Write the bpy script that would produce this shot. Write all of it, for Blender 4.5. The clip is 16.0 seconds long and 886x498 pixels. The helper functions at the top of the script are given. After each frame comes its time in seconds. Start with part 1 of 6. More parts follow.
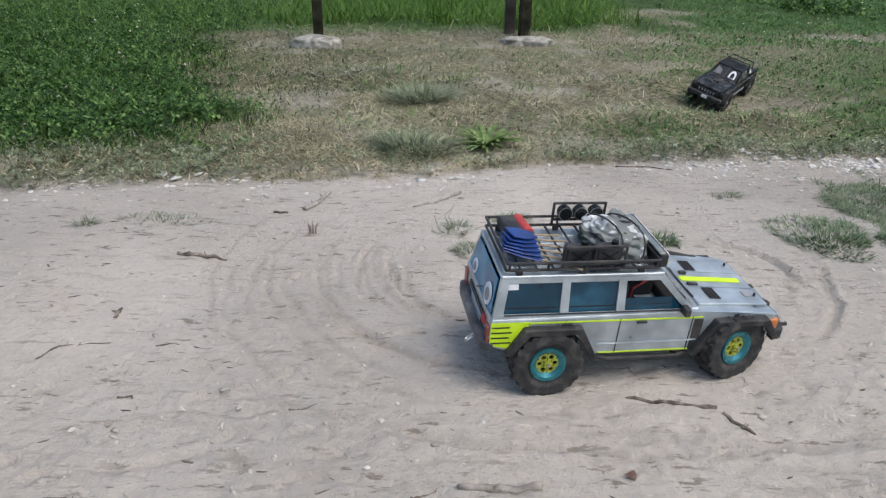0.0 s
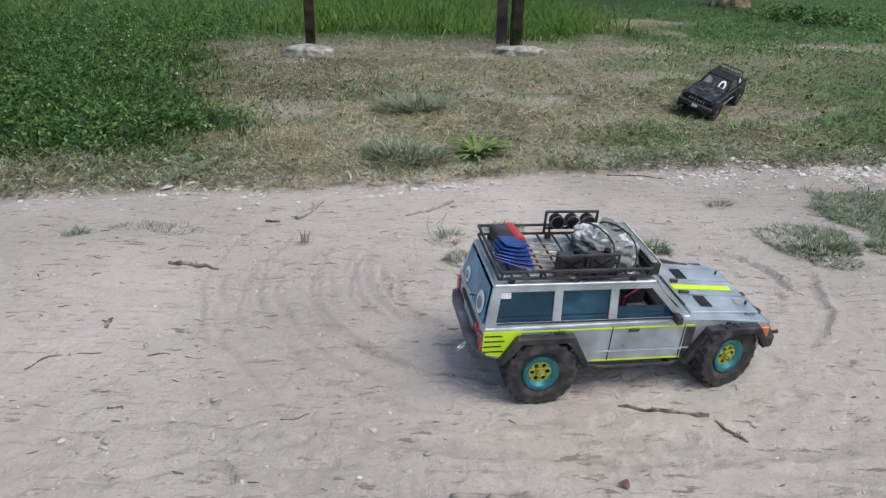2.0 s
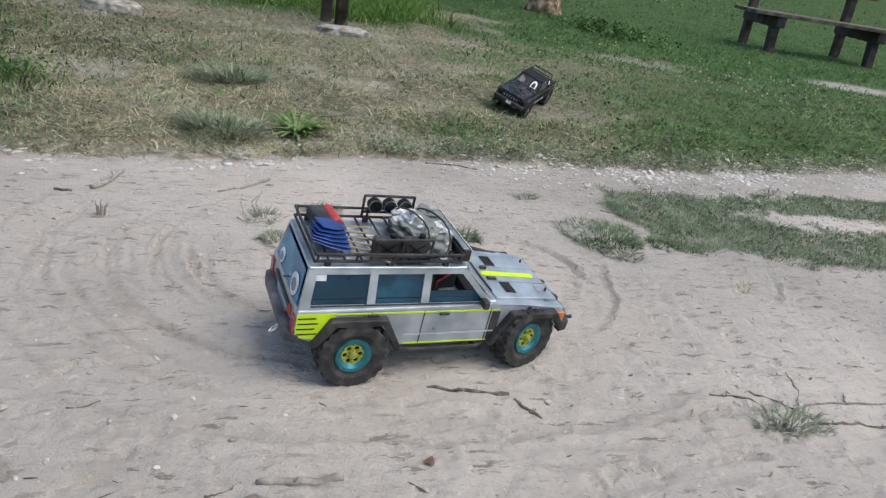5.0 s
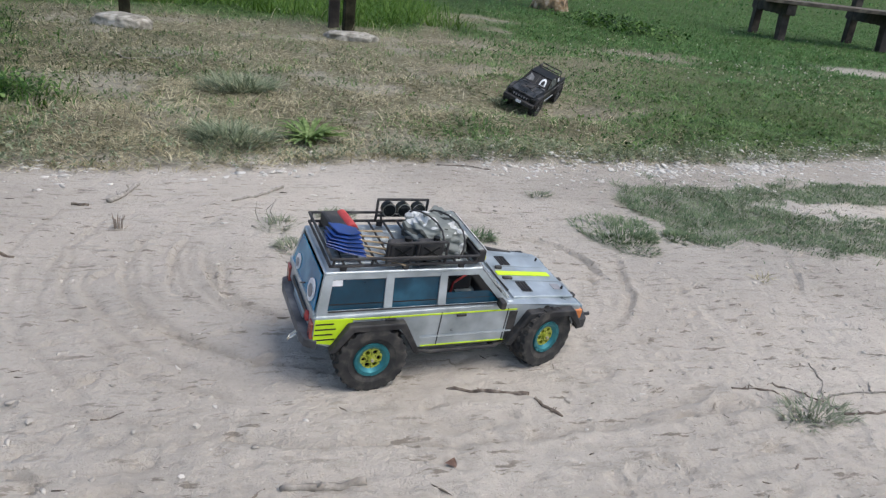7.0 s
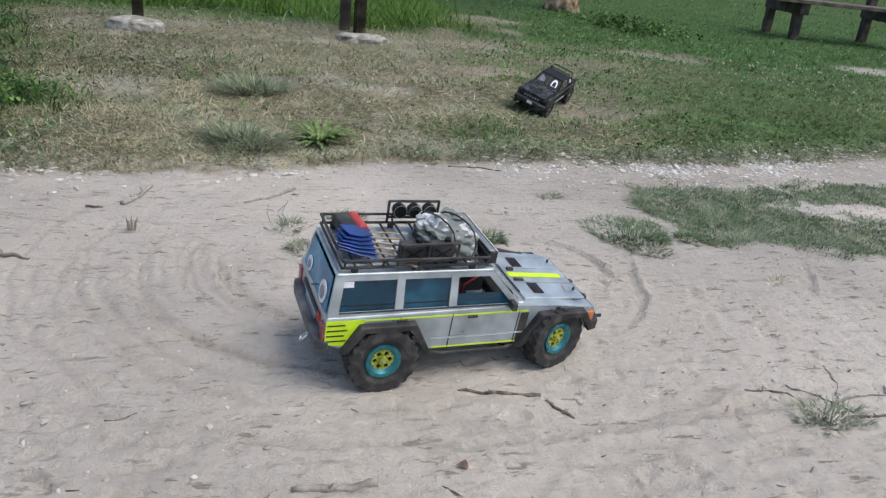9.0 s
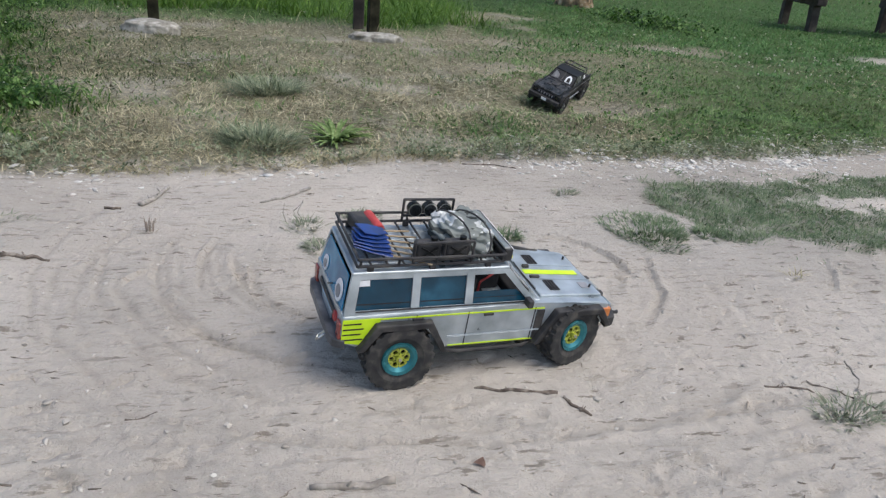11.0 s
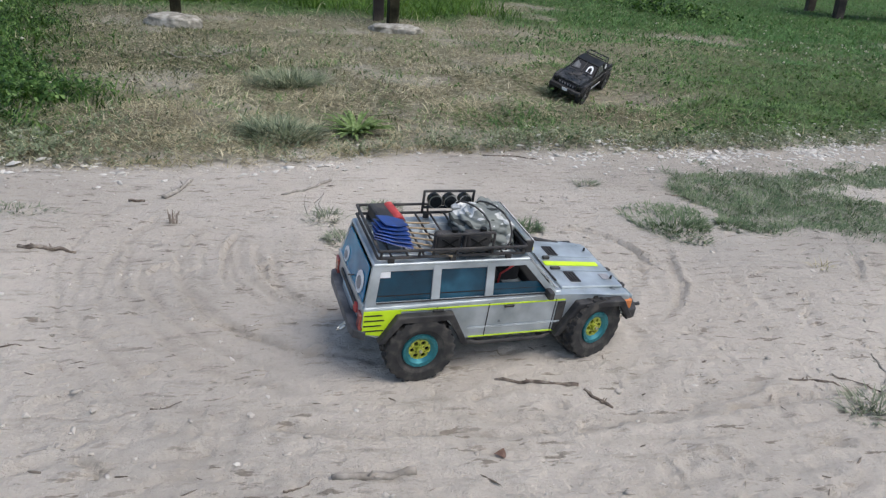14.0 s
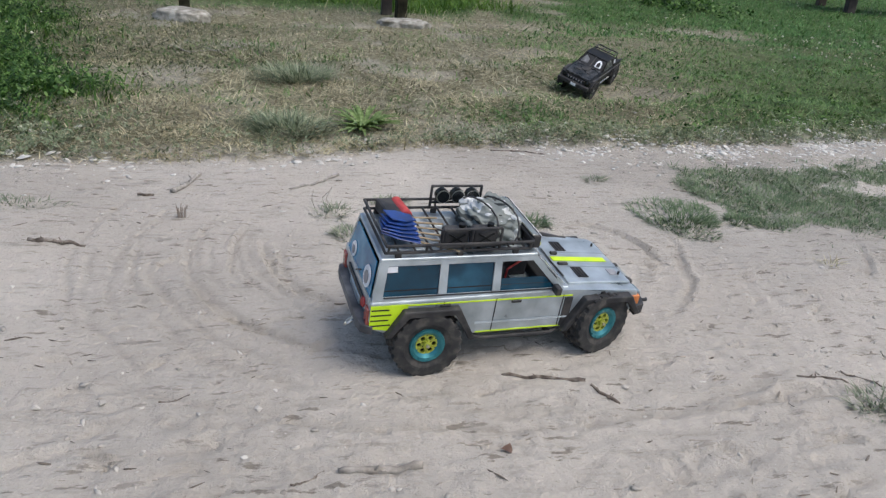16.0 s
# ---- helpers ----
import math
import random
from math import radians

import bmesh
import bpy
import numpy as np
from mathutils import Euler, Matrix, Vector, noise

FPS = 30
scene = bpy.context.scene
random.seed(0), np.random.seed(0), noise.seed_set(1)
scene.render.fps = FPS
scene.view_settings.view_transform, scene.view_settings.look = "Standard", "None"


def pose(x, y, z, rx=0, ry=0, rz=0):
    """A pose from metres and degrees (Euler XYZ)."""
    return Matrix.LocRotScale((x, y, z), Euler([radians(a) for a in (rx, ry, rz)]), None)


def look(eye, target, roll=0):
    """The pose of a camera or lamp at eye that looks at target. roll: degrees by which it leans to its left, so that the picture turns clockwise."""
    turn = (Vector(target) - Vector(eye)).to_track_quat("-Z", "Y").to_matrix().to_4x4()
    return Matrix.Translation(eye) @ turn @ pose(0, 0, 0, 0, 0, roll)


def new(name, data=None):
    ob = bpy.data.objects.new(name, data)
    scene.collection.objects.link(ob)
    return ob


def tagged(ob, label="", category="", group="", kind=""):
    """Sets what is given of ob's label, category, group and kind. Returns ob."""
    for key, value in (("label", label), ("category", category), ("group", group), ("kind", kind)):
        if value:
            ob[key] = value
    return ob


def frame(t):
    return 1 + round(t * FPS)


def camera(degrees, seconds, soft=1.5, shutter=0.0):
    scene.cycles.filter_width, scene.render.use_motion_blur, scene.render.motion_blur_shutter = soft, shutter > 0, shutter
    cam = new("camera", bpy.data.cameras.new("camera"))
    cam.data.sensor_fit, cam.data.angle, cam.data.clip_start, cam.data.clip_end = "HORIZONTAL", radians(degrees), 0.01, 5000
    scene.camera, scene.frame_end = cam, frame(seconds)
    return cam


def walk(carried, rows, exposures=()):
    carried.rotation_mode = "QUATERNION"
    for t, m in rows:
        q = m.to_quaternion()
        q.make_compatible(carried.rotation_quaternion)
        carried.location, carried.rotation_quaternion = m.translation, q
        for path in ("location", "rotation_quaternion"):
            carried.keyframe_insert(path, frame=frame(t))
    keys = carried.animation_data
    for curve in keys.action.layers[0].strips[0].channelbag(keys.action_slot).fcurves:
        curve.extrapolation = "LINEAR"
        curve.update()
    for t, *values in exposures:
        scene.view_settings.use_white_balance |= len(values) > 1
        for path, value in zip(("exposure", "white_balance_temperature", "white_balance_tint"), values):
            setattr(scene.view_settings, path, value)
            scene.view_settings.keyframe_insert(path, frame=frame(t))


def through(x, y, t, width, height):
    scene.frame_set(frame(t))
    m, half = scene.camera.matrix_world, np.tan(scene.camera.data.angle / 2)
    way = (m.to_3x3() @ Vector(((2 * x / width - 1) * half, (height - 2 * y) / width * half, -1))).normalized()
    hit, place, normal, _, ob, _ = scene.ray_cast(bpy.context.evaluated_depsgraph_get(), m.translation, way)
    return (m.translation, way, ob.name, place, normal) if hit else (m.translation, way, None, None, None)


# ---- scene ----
# ---------------------------------------------------------------- camera
# seconds, yaw (to the left of +y), tilt (up), lean to its left; the eye turns in place
TURNS = [
    (0, 0.06, -24.54, 0.30),
    (0.5, 0.11, -24.40, -0.11),
    (1, 0.13, -24.22, -0.16),
    (1.5, 0.00, -24.00, 0.00),
    (2, -0.62, -23.82, 0.47),
    (2.5, -4.09, -23.86, 2.00),
    (3, -8.65, -24.87, 5.57),
    (3.5, -13.71, -24.44, 9.03),
    (4, -16.71, -23.93, 10.70),
    (6.5, -16.12, -23.97, 7.24),
    (7, -15.76, -23.98, 6.83),
    (7.5, -15.50, -23.98, 6.78),
    (8, -15.26, -23.96, 6.61),
    (8.5, -14.99, -23.93, 6.50),
    (11, -13.39, -24.26, 5.26),
    (11.5, -12.80, -24.43, 5.09),
    (12, -12.50, -24.58, 5.04),
    (12.5, -12.23, -24.68, 4.75),
    (13, -12.01, -24.80, 4.56),
    (13.5, -11.81, -24.96, 4.52),
    (14, -11.62, -25.09, 4.46),
    (14.5, -11.45, -25.18, 4.45),
    (15, -11.25, -25.31, 4.25),
    (15.5, -11.11, -25.42, 4.38),
    (16, -10.99, -25.55, 4.41),]
EYE = Vector((0.0, 0.0, 0.68))


def aimed(yaw, tilt, lean):
    a, b = radians(yaw), radians(tilt)
    return look(EYE, EYE + Vector((-math.sin(a) * math.cos(b), math.cos(a) * math.cos(b), math.sin(b))), lean)


cam = camera(65.0, 16.0, soft=1.3)
walk(cam, [(t, aimed(y, p, r)) for t, y, p, r in TURNS], exposures=[(0.0, 0.42), (3.0, 0.43), (8.5, 0.46), (12.0, 0.43), (16.0, 0.39)])

# ---------------------------------------------------------------- light: bright, hazy daylight
world = bpy.data.worlds.new("world")
scene.world = world
world.use_nodes = True
wn = world.node_tree
sky = wn.nodes.new("ShaderNodeTexSky")
sky.sky_type = "NISHITA"
sky.sun_disc = False
sky.sun_elevation = radians(62)
sky.sun_rotation = radians(120)
sky.air_density, sky.dust_density, sky.ozone_density = 1.0, 3.0, 1.0
wn.links.new(sky.outputs[0], wn.nodes["Background"].inputs[0])
wn.nodes["Background"].inputs[1].default_value = 0.15
sun = new("sun", bpy.data.lights.new("sun", "SUN"))
sun.data.energy, sun.data.angle, sun.data.color = 1.15, radians(40), (1.0, 0.97, 0.93)
sun.matrix_world = look((0, 0, 0), (-0.40, 0.24, -0.88))

# ---------------------------------------------------------------- materials


def material(name, stops, scale=20.0, rough=0.8, metal=0.0, bump=0.0, bump_scale=200.0, island=0.0, detail=4.0, per_object=0.0, spec=0.3):
    """A surface whose colour runs over the stops by noise of that scale (per metre), with fine relief and uneven gloss;
    island, per_object: how far the colour also varies from piece to piece."""
    m = bpy.data.materials.new(name)
    m.use_nodes = True
    n, ln = m.node_tree.nodes, m.node_tree.links
    p = n["Principled BSDF"]
    p.inputs["Metallic"].default_value = metal
    p.inputs["Specular IOR Level"].default_value = spec
    geo = n.new("ShaderNodeNewGeometry")
    tex = n.new("ShaderNodeTexCoord")
    noi = n.new("ShaderNodeTexNoise")
    noi.inputs["Scale"].default_value, noi.inputs["Detail"].default_value = scale, detail
    ln.new(tex.outputs["Object"], noi.inputs["Vector"])
    fac = noi.outputs["Fac"]
    for amount, src in ((island, geo.outputs["Random Per Island"]), (per_object, None)):
        if amount:
            if src is None:
                src = n.new("ShaderNodeObjectInfo").outputs["Random"]
            mix = n.new("ShaderNodeMix")
            mix.inputs["Factor"].default_value = amount
            ln.new(fac, mix.inputs["A"])
            ln.new(src, mix.inputs["B"])
            fac = mix.outputs["Result"]
    ramp = n.new("ShaderNodeValToRGB")
    e = ramp.color_ramp.elements
    lo, hi = (0.32, 0.68) if not (island or per_object) else (0.12, 0.88)
    while len(e) < len(stops):
        e.new(0.5)
    for i, c in enumerate(stops):
        e[i].position = lo + (hi - lo) * i / max(1, len(stops) - 1)
        e[i].color = (*c, 1)
    ln.new(fac, ramp.inputs["Fac"])
    ln.new(ramp.outputs["Color"], p.inputs["Base Color"])
    rr = n.new("ShaderNodeMapRange")
    rr.inputs["To Min"].default_value, rr.inputs["To Max"].default_value = max(0.02, rough - 0.12), min(1.0, rough + 0.12)
    ln.new(noi.outputs["Fac"], rr.inputs["Value"])
    ln.new(rr.outputs["Result"], p.inputs["Roughness"])
    if bump:
        fine = n.new("ShaderNodeTexNoise")
        fine.inputs["Scale"].default_value, fine.inputs["Detail"].default_value = bump_scale, 5
        ln.new(tex.outputs["Object"], fine.inputs["Vector"])
        b = n.new("ShaderNodeBump")
        b.inputs["Strength"].default_value, b.inputs["Distance"].default_value = bump, 0.5 / bump_scale
        ln.new(fine.outputs["Fac"], b.inputs["Height"])
        ln.new(b.outputs["Normal"], p.inputs["Normal"])
    return m


def plant(name, stops, scale=4.5, island=0.46, rough=0.65):
    """Leaf and blade surfaces that let some light through."""
    m = material(name, stops, scale, rough, island=island)
    n, ln = m.node_tree.nodes, m.node_tree.links
    p = n["Principled BSDF"]
    tr = n.new("ShaderNodeBsdfTranslucent")
    ln.new(p.inputs["Base Color"].links[0].from_socket, tr.inputs["Color"])
    mix = n.new("ShaderNodeMixShader")
    mix.inputs[0].default_value = 0.25
    ln.new(p.outputs[0], mix.inputs[1])
    ln.new(tr.outputs[0], mix.inputs[2])
    ln.new(mix.outputs[0], n["Material Output"].inputs["Surface"])
    return m


def ground_material():
    """Pale sandy earth, moist and darker where wheels have turned it over, rut shade included in that colour, and brown
    thatchy soil under the turf.
    """
    m = bpy.data.materials.new("ground_earth")
    m.use_nodes = True
    n, ln = m.node_tree.nodes, m.node_tree.links
    p = n["Principled BSDF"]
    p.inputs["Specular IOR Level"].default_value = 0.15
    p.inputs["Roughness"].default_value = 0.95
    tex = n.new("ShaderNodeTexCoord")

    def noise_of(scale, detail=5.0, rough=0.6, squeeze=None):
        t = n.new("ShaderNodeTexNoise")
        t.inputs["Scale"].default_value, t.inputs["Detail"].default_value, t.inputs["Roughness"].default_value = scale, detail, rough
        where = tex.outputs["Object"]
        if squeeze:
            mp = n.new("ShaderNodeMapping")
            mp.inputs["Scale"].default_value = squeeze
            mp.inputs["Rotation"].default_value = (0, 0, 0.12)
            ln.new(where, mp.inputs["Vector"])
            where = mp.outputs["Vector"]
        ln.new(where, t.inputs["Vector"])
        return t.outputs["Fac"]

    def ramp_of(fac, stops):
        r = n.new("ShaderNodeValToRGB")
        e = r.color_ramp.elements
        while len(e) < len(stops):
            e.new(0.5)
        for i, (q, c) in enumerate(stops):
            e[i].position, e[i].color = q, (*c, 1)
        ln.new(fac, r.inputs["Fac"])
        return r.outputs["Color"]

    def mixed(fac, a, b, mode="MIX"):
        x = n.new("ShaderNodeMix")
        x.data_type, x.blend_type = "RGBA", mode
        if isinstance(fac, float):
            x.inputs["Factor"].default_value = fac
        else:
            ln.new(fac, x.inputs["Factor"])
        ln.new(a, x.inputs["A"])
        ln.new(b, x.inputs["B"])
        return x.outputs["Result"]

    def attribute(name):
        a = n.new("ShaderNodeAttribute")
        a.attribute_name = name
        return a.outputs["Fac"]

    sand = ramp_of(noise_of(3.0), [(0.3, (0.435, 0.400, 0.347)), (0.5, (0.50, 0.464, 0.407)), (0.7, (0.555, 0.52, 0.461))])
    grain = ramp_of(noise_of(90.0, 6, 0.7), [(0.28, (0.18, 0.162, 0.136)), (0.43, (0.415, 0.383, 0.332)), (0.62, (0.465, 0.431, 0.375)), (0.78, (0.64, 0.602, 0.538))])
    sand = mixed(0.36, sand, grain)
    streak = ramp_of(noise_of(34.0, 6, 0.7, (0.28, 1.0, 1.0)), [(0.30, (0.74, 0.735, 0.72)), (0.44, (1.0, 1.0, 1.0)), (0.75, (1.05, 1.05, 1.05))])
    sand = mixed(1.0, sand, streak, "MULTIPLY")
    wide = ramp_of(noise_of(0.9, 3, 0.5), [(0.36, (0.80, 0.80, 0.80)), (0.62, (1.08, 1.07, 1.06))])
    sand = mixed(1.0, sand, wide, "MULTIPLY")
    fleck = ramp_of(noise_of(70.0, 4, 0.65, (0.22, 1.0, 1.0)), [(0.36, (0.50, 0.48, 0.45)), (0.41, (1.0, 1.0, 1.0))])
    pale = ramp_of(noise_of(105.0, 3, 0.6, (0.5, 1.0, 1.0)), [(0.665, (1.0, 1.0, 1.0)), (0.72, (1.22, 1.22, 1.22))])
    patchy = ramp_of(noise_of(5.5, 3, 0.6), [(0.36, (0.0, 0.0, 0.0)), (0.58, (1.0, 1.0, 1.0))])
    sand = mixed(patchy, sand, mixed(1.0, mixed(1.0, sand, fleck, "MULTIPLY"), pale, "MULTIPLY"))
    # turned earth, with the ruts' thin shadow lines put into its colour
    dark_earth = ramp_of(noise_of(60.0), [(0.3, (0.22, 0.198, 0.167)), (0.7, (0.32, 0.293, 0.252))])
    sand = mixed(attribute("rut"), sand, dark_earth)
    soil = ramp_of(noise_of(45.0, 6, 0.7), [(0.28, (0.06, 0.057, 0.035)), (0.5, (0.185, 0.175, 0.112)), (0.7, (0.39, 0.37, 0.265))])
    green = ramp_of(noise_of(30.0, 6, 0.7), [(0.3, (0.012, 0.030, 0.007)), (0.5, (0.045, 0.085, 0.021)), (0.72, (0.125, 0.165, 0.06))])
    soil = mixed(attribute("lush"), soil, green)
    ln.new(mixed(attribute("turf"), sand, soil), p.inputs["Base Color"])
    bump = n.new("ShaderNodeBump")
    bump.inputs["Strength"].default_value, bump.inputs["Distance"].default_value = 0.85, 0.007
    add = n.new("ShaderNodeMath")
    add.operation = "ADD"
    ln.new(noise_of(115.0, 5, 0.62), add.inputs[0])
    fine = n.new("ShaderNodeMath")
    fine.operation = "MULTIPLY"
    ln.new(noise_of(420.0, 3, 0.6), fine.inputs[0])
    fine.inputs[1].default_value = 0.45
    ln.new(fine.outputs[0], add.inputs[1])
    add2 = n.new("ShaderNodeMath")
    add2.operation = "MULTIPLY_ADD"
    ln.new(noise_of(46.0, 5, 0.62, (0.32, 1.0, 1.0)), add2.inputs[0])
    add2.inputs[1].default_value = 1.5
    ln.new(add.outputs[0], add2.inputs[2])
    ridge = n.new("ShaderNodeTexNoise")  # sharp little crusts and drag marks
    ridge.noise_type = "RIDGED_MULTIFRACTAL"
    ridge.inputs["Scale"].default_value, ridge.inputs["Detail"].default_value = 22.0, 3.0
    lie = n.new("ShaderNodeMapping")
    lie.inputs["Scale"].default_value, lie.inputs["Rotation"].default_value = (0.3, 1.0, 1.0), (0, 0, 0.1)
    ln.new(tex.outputs["Object"], lie.inputs["Vector"])
    ln.new(lie.outputs["Vector"], ridge.inputs["Vector"])
    add3 = n.new("ShaderNodeMath")
    add3.operation = "MULTIPLY_ADD"
    ln.new(ridge.outputs["Fac"], add3.inputs[0])
    add3.inputs[1].default_value = 0.45
    ln.new(add2.outputs[0], add3.inputs[2])
    ln.new(add3.outputs[0], bump.inputs["Height"])
    ln.new(bump.outputs["Normal"], p.inputs["Normal"])
    return m


M_GROUND = ground_material()
# darkest stop stands for shaded gaps, palest for lit blades
M_LUSH = plant("lush_blade", [(0.005, 0.016, 0.002), (0.022, 0.07, 0.008), (0.075, 0.168, 0.022), (0.28, 0.39, 0.12)], island=0.65)
M_FRESH = plant("fresh_meadow_blade", [(0.012, 0.042, 0.010), (0.052, 0.142, 0.038), (0.118, 0.255, 0.074), (0.29, 0.42, 0.18)], island=0.46)
# here too the end stops paint shadow and leaf highlights
M_CLOVER = plant("clover_leaf", [(0.004, 0.016, 0.003), (0.020, 0.066, 0.009), (0.066, 0.15, 0.025), (0.21, 0.32, 0.105)], island=0.65)
M_STRAW = plant("dry_straw", [(0.088, 0.076, 0.040), (0.295, 0.263, 0.158), (0.56, 0.51, 0.335), (0.78, 0.73, 0.54)])
M_THIN = plant("meadow_blade", [(0.016, 0.042, 0.011), (0.070, 0.145, 0.041), (0.150, 0.256, 0.080), (0.345, 0.44, 0.21)], island=0.46)
M_VERGE = plant("dusty_verge_leaf", [(0.05, 0.068, 0.034), (0.13, 0.165, 0.088), (0.24, 0.28, 0.17), (0.48, 0.50, 0.37)], scale=8)
M_THATCH = plant("brown_thatch", [(0.040, 0.034, 0.020), (0.122, 0.104, 0.066), (0.235, 0.205, 0.135), (0.37, 0.335, 0.23)])
M_OLIVE = plant("olive_blade", [(0.014, 0.019, 0.006), (0.045, 0.058, 0.018), (0.105, 0.122, 0.045), (0.25, 0.255, 0.12)], island=0.6)
M_RUSTY = plant("rusty_stalk", [(0.33, 0.262, 0.21), (0.45, 0.385, 0.325)], island=0.6)
M_TALL = plant("tall_blade", [(0.02, 0.055, 0.008), (0.055, 0.13, 0.017), (0.11, 0.215, 0.03), (0.23, 0.32, 0.08)])
M_DUSTY = plant("dusty_blade", [(0.11, 0.13, 0.088), (0.20, 0.232, 0.158), (0.30, 0.33, 0.235), (0.44, 0.435, 0.325)], scale=9)
M_PATCH = plant("patch_blade", [(0.050, 0.086, 0.043), (0.114, 0.172, 0.088), (0.188, 0.252, 0.14), (0.33, 0.37, 0.245)], scale=9)
M_SEDGE = plant("sedge_blade", [(0.06, 0.085, 0.047), (0.155, 0.20, 0.115), (0.27, 0.315, 0.195), (0.48, 0.50, 0.35)], scale=10, island=0.7)
M_WEED = plant("weed_leaf", [(0.075, 0.13, 0.035), (0.16, 0.245, 0.075), (0.29, 0.38, 0.16)], scale=60, island=0.0)
M_FLOWER = material("clover_flower", [(0.34, 0.34, 0.23), (0.60, 0.585, 0.47)], 300, 0.8, island=0.5)
M_LIME = material("pale_limestone", [(0.34, 0.322, 0.285), (0.52, 0.498, 0.452), (0.72, 0.70, 0.65)], 60, 0.9, bump=0.6, bump_scale=300, island=0.55, per_object=0.3)
M_PEBBLE = material("sandy_pebble", [(0.25, 0.228, 0.195), (0.44, 0.41, 0.36), (0.60, 0.57, 0.515)], 80, 0.9, bump=0.4, bump_scale=300, island=0.8)
M_CRUMB = material("earth_crumb", [(0.30, 0.275, 0.236), (0.42, 0.388, 0.338), (0.54, 0.506, 0.446)], 80, 0.95, bump=0.4, bump_scale=400, island=0.75)
M_CHIP = material("dark_litter", [(0.08, 0.066, 0.052), (0.18, 0.152, 0.122), (0.36, 0.315, 0.26)], 80, 0.9, island=0.8)
# the darkest stop paints shadowed edges as well as mottled bark
M_STICK = material("grey_bark", [(0.045, 0.038, 0.03), (0.17, 0.155, 0.132), (0.36, 0.335, 0.295), (0.54, 0.515, 0.47)], 110, 0.9, bump=0.8, bump_scale=260, per_object=0.2)
M_DRIFT = material("bleached_wood", [(0.17, 0.15, 0.125), (0.30, 0.272, 0.232), (0.43, 0.395, 0.345)], 40, 0.9, bump=0.8, bump_scale=200)
M_STICKD = material("dark_bark", [(0.06, 0.048, 0.038), (0.15, 0.122, 0.098), (0.29, 0.255, 0.215)], 90, 0.9, bump=0.8, bump_scale=260)
M_POST = material("stained_post_wood", [(0.011, 0.011, 0.0065), (0.028, 0.027, 0.0165), (0.056, 0.053, 0.035)], 14, 0.85, bump=0.5, bump_scale=90, spec=0.1)
M_BENCH = material("weathered_bench_wood", [(0.02, 0.017, 0.015), (0.045, 0.038, 0.033), (0.085, 0.072, 0.06)], 9, 0.75, bump=0.5, bump_scale=80)
M_SEAT = material("worn_seat_wood", [(0.05, 0.042, 0.034), (0.10, 0.085, 0.068), (0.16, 0.14, 0.11)], 9, 0.7, bump=0.5, bump_scale=80)
M_CONC = material("rough_concrete", [(0.17, 0.16, 0.13), (0.31, 0.295, 0.25), (0.46, 0.44, 0.39)], 25, 0.95, bump=1.0, bump_scale=110)
M_TRUNK = material("flaking_bark", [(0.05, 0.04, 0.028), (0.16, 0.12, 0.08), (0.42, 0.28, 0.16), (0.66, 0.54, 0.42)], 13, 0.9, bump=1.0, bump_scale=40)
M_CROWN = plant("tree_leaf", [(0.03, 0.06, 0.015), (0.06, 0.11, 0.03), (0.10, 0.16, 0.05)])
M_DEAD = plant("dead_leaf", [(0.13, 0.075, 0.055), (0.22, 0.145, 0.11)], scale=60, island=0.0)

M_SILVER = material("dusty_silver_paint", [(0.30, 0.345, 0.365), (0.41, 0.46, 0.485), (0.52, 0.58, 0.605)], 22, 0.32, metal=0.5, bump=0.08, bump_scale=500, spec=0.5)
M_BLACK = material("dusty_black_plastic", [(0.018, 0.018, 0.019), (0.035, 0.035, 0.036), (0.075, 0.07, 0.064)], 40, 0.55, bump=0.15, bump_scale=600)
M_BLACKPAINT = material("black_paint", [(0.004, 0.0045, 0.005), (0.008, 0.009, 0.009), (0.024, 0.024, 0.022)], 25, 0.4, bump=0.05, bump_scale=400, spec=0.16)
M_BUMPER = material("scuffed_grey_plastic", [(0.05, 0.052, 0.056), (0.11, 0.112, 0.118), (0.20, 0.198, 0.195)], 26, 0.6, bump=0.2, bump_scale=400)
M_RUBBER = material("dusty_rubber", [(0.02, 0.02, 0.021), (0.036, 0.036, 0.035), (0.09, 0.082, 0.072)], 45, 0.85, bump=0.3, bump_scale=500)
M_TEAL = material("teal_ring", [(0.02, 0.14, 0.165), (0.045, 0.22, 0.25)], 60, 0.35, metal=0.5, spec=0.5)
M_GOLD = material("lime_gold_wheel", [(0.36, 0.40, 0.05), (0.50, 0.55, 0.10)], 60, 0.35, metal=0.4, spec=0.5)
M_LIMEPAINT = material("lime_yellow_decal", [(0.50, 0.72, 0.015), (0.62, 0.86, 0.03)], 40, 0.45)
M_RED = material("red_plastic", [(0.36, 0.035, 0.035), (0.50, 0.075, 0.07)], 60, 0.5)
M_REDLENS = material("red_lens", [(0.22, 0.05, 0.04), (0.36, 0.09, 0.07)], 90, 0.2, spec=0.5)
M_ORANGE = material("orange_lens", [(0.55, 0.17, 0.04), (0.68, 0.25, 0.08)], 90, 0.2, spec=0.5)
M_WHITE = material("white_decal", [(0.62, 0.63, 0.64), (0.78, 0.79, 0.80)], 60, 0.5)
M_GREYDECAL = material("grey_decal", [(0.20, 0.20, 0.21), (0.30, 0.30, 0.31)], 60, 0.5)
M_CHROME = material("worn_steel", [(0.45, 0.45, 0.45), (0.62, 0.62, 0.52)], 60, 0.3, metal=0.9, spec=0.5)
M_YELLOW = material("yellow_strip", [(0.72, 0.68, 0.10), (0.82, 0.78, 0.16)], 60, 0.4)
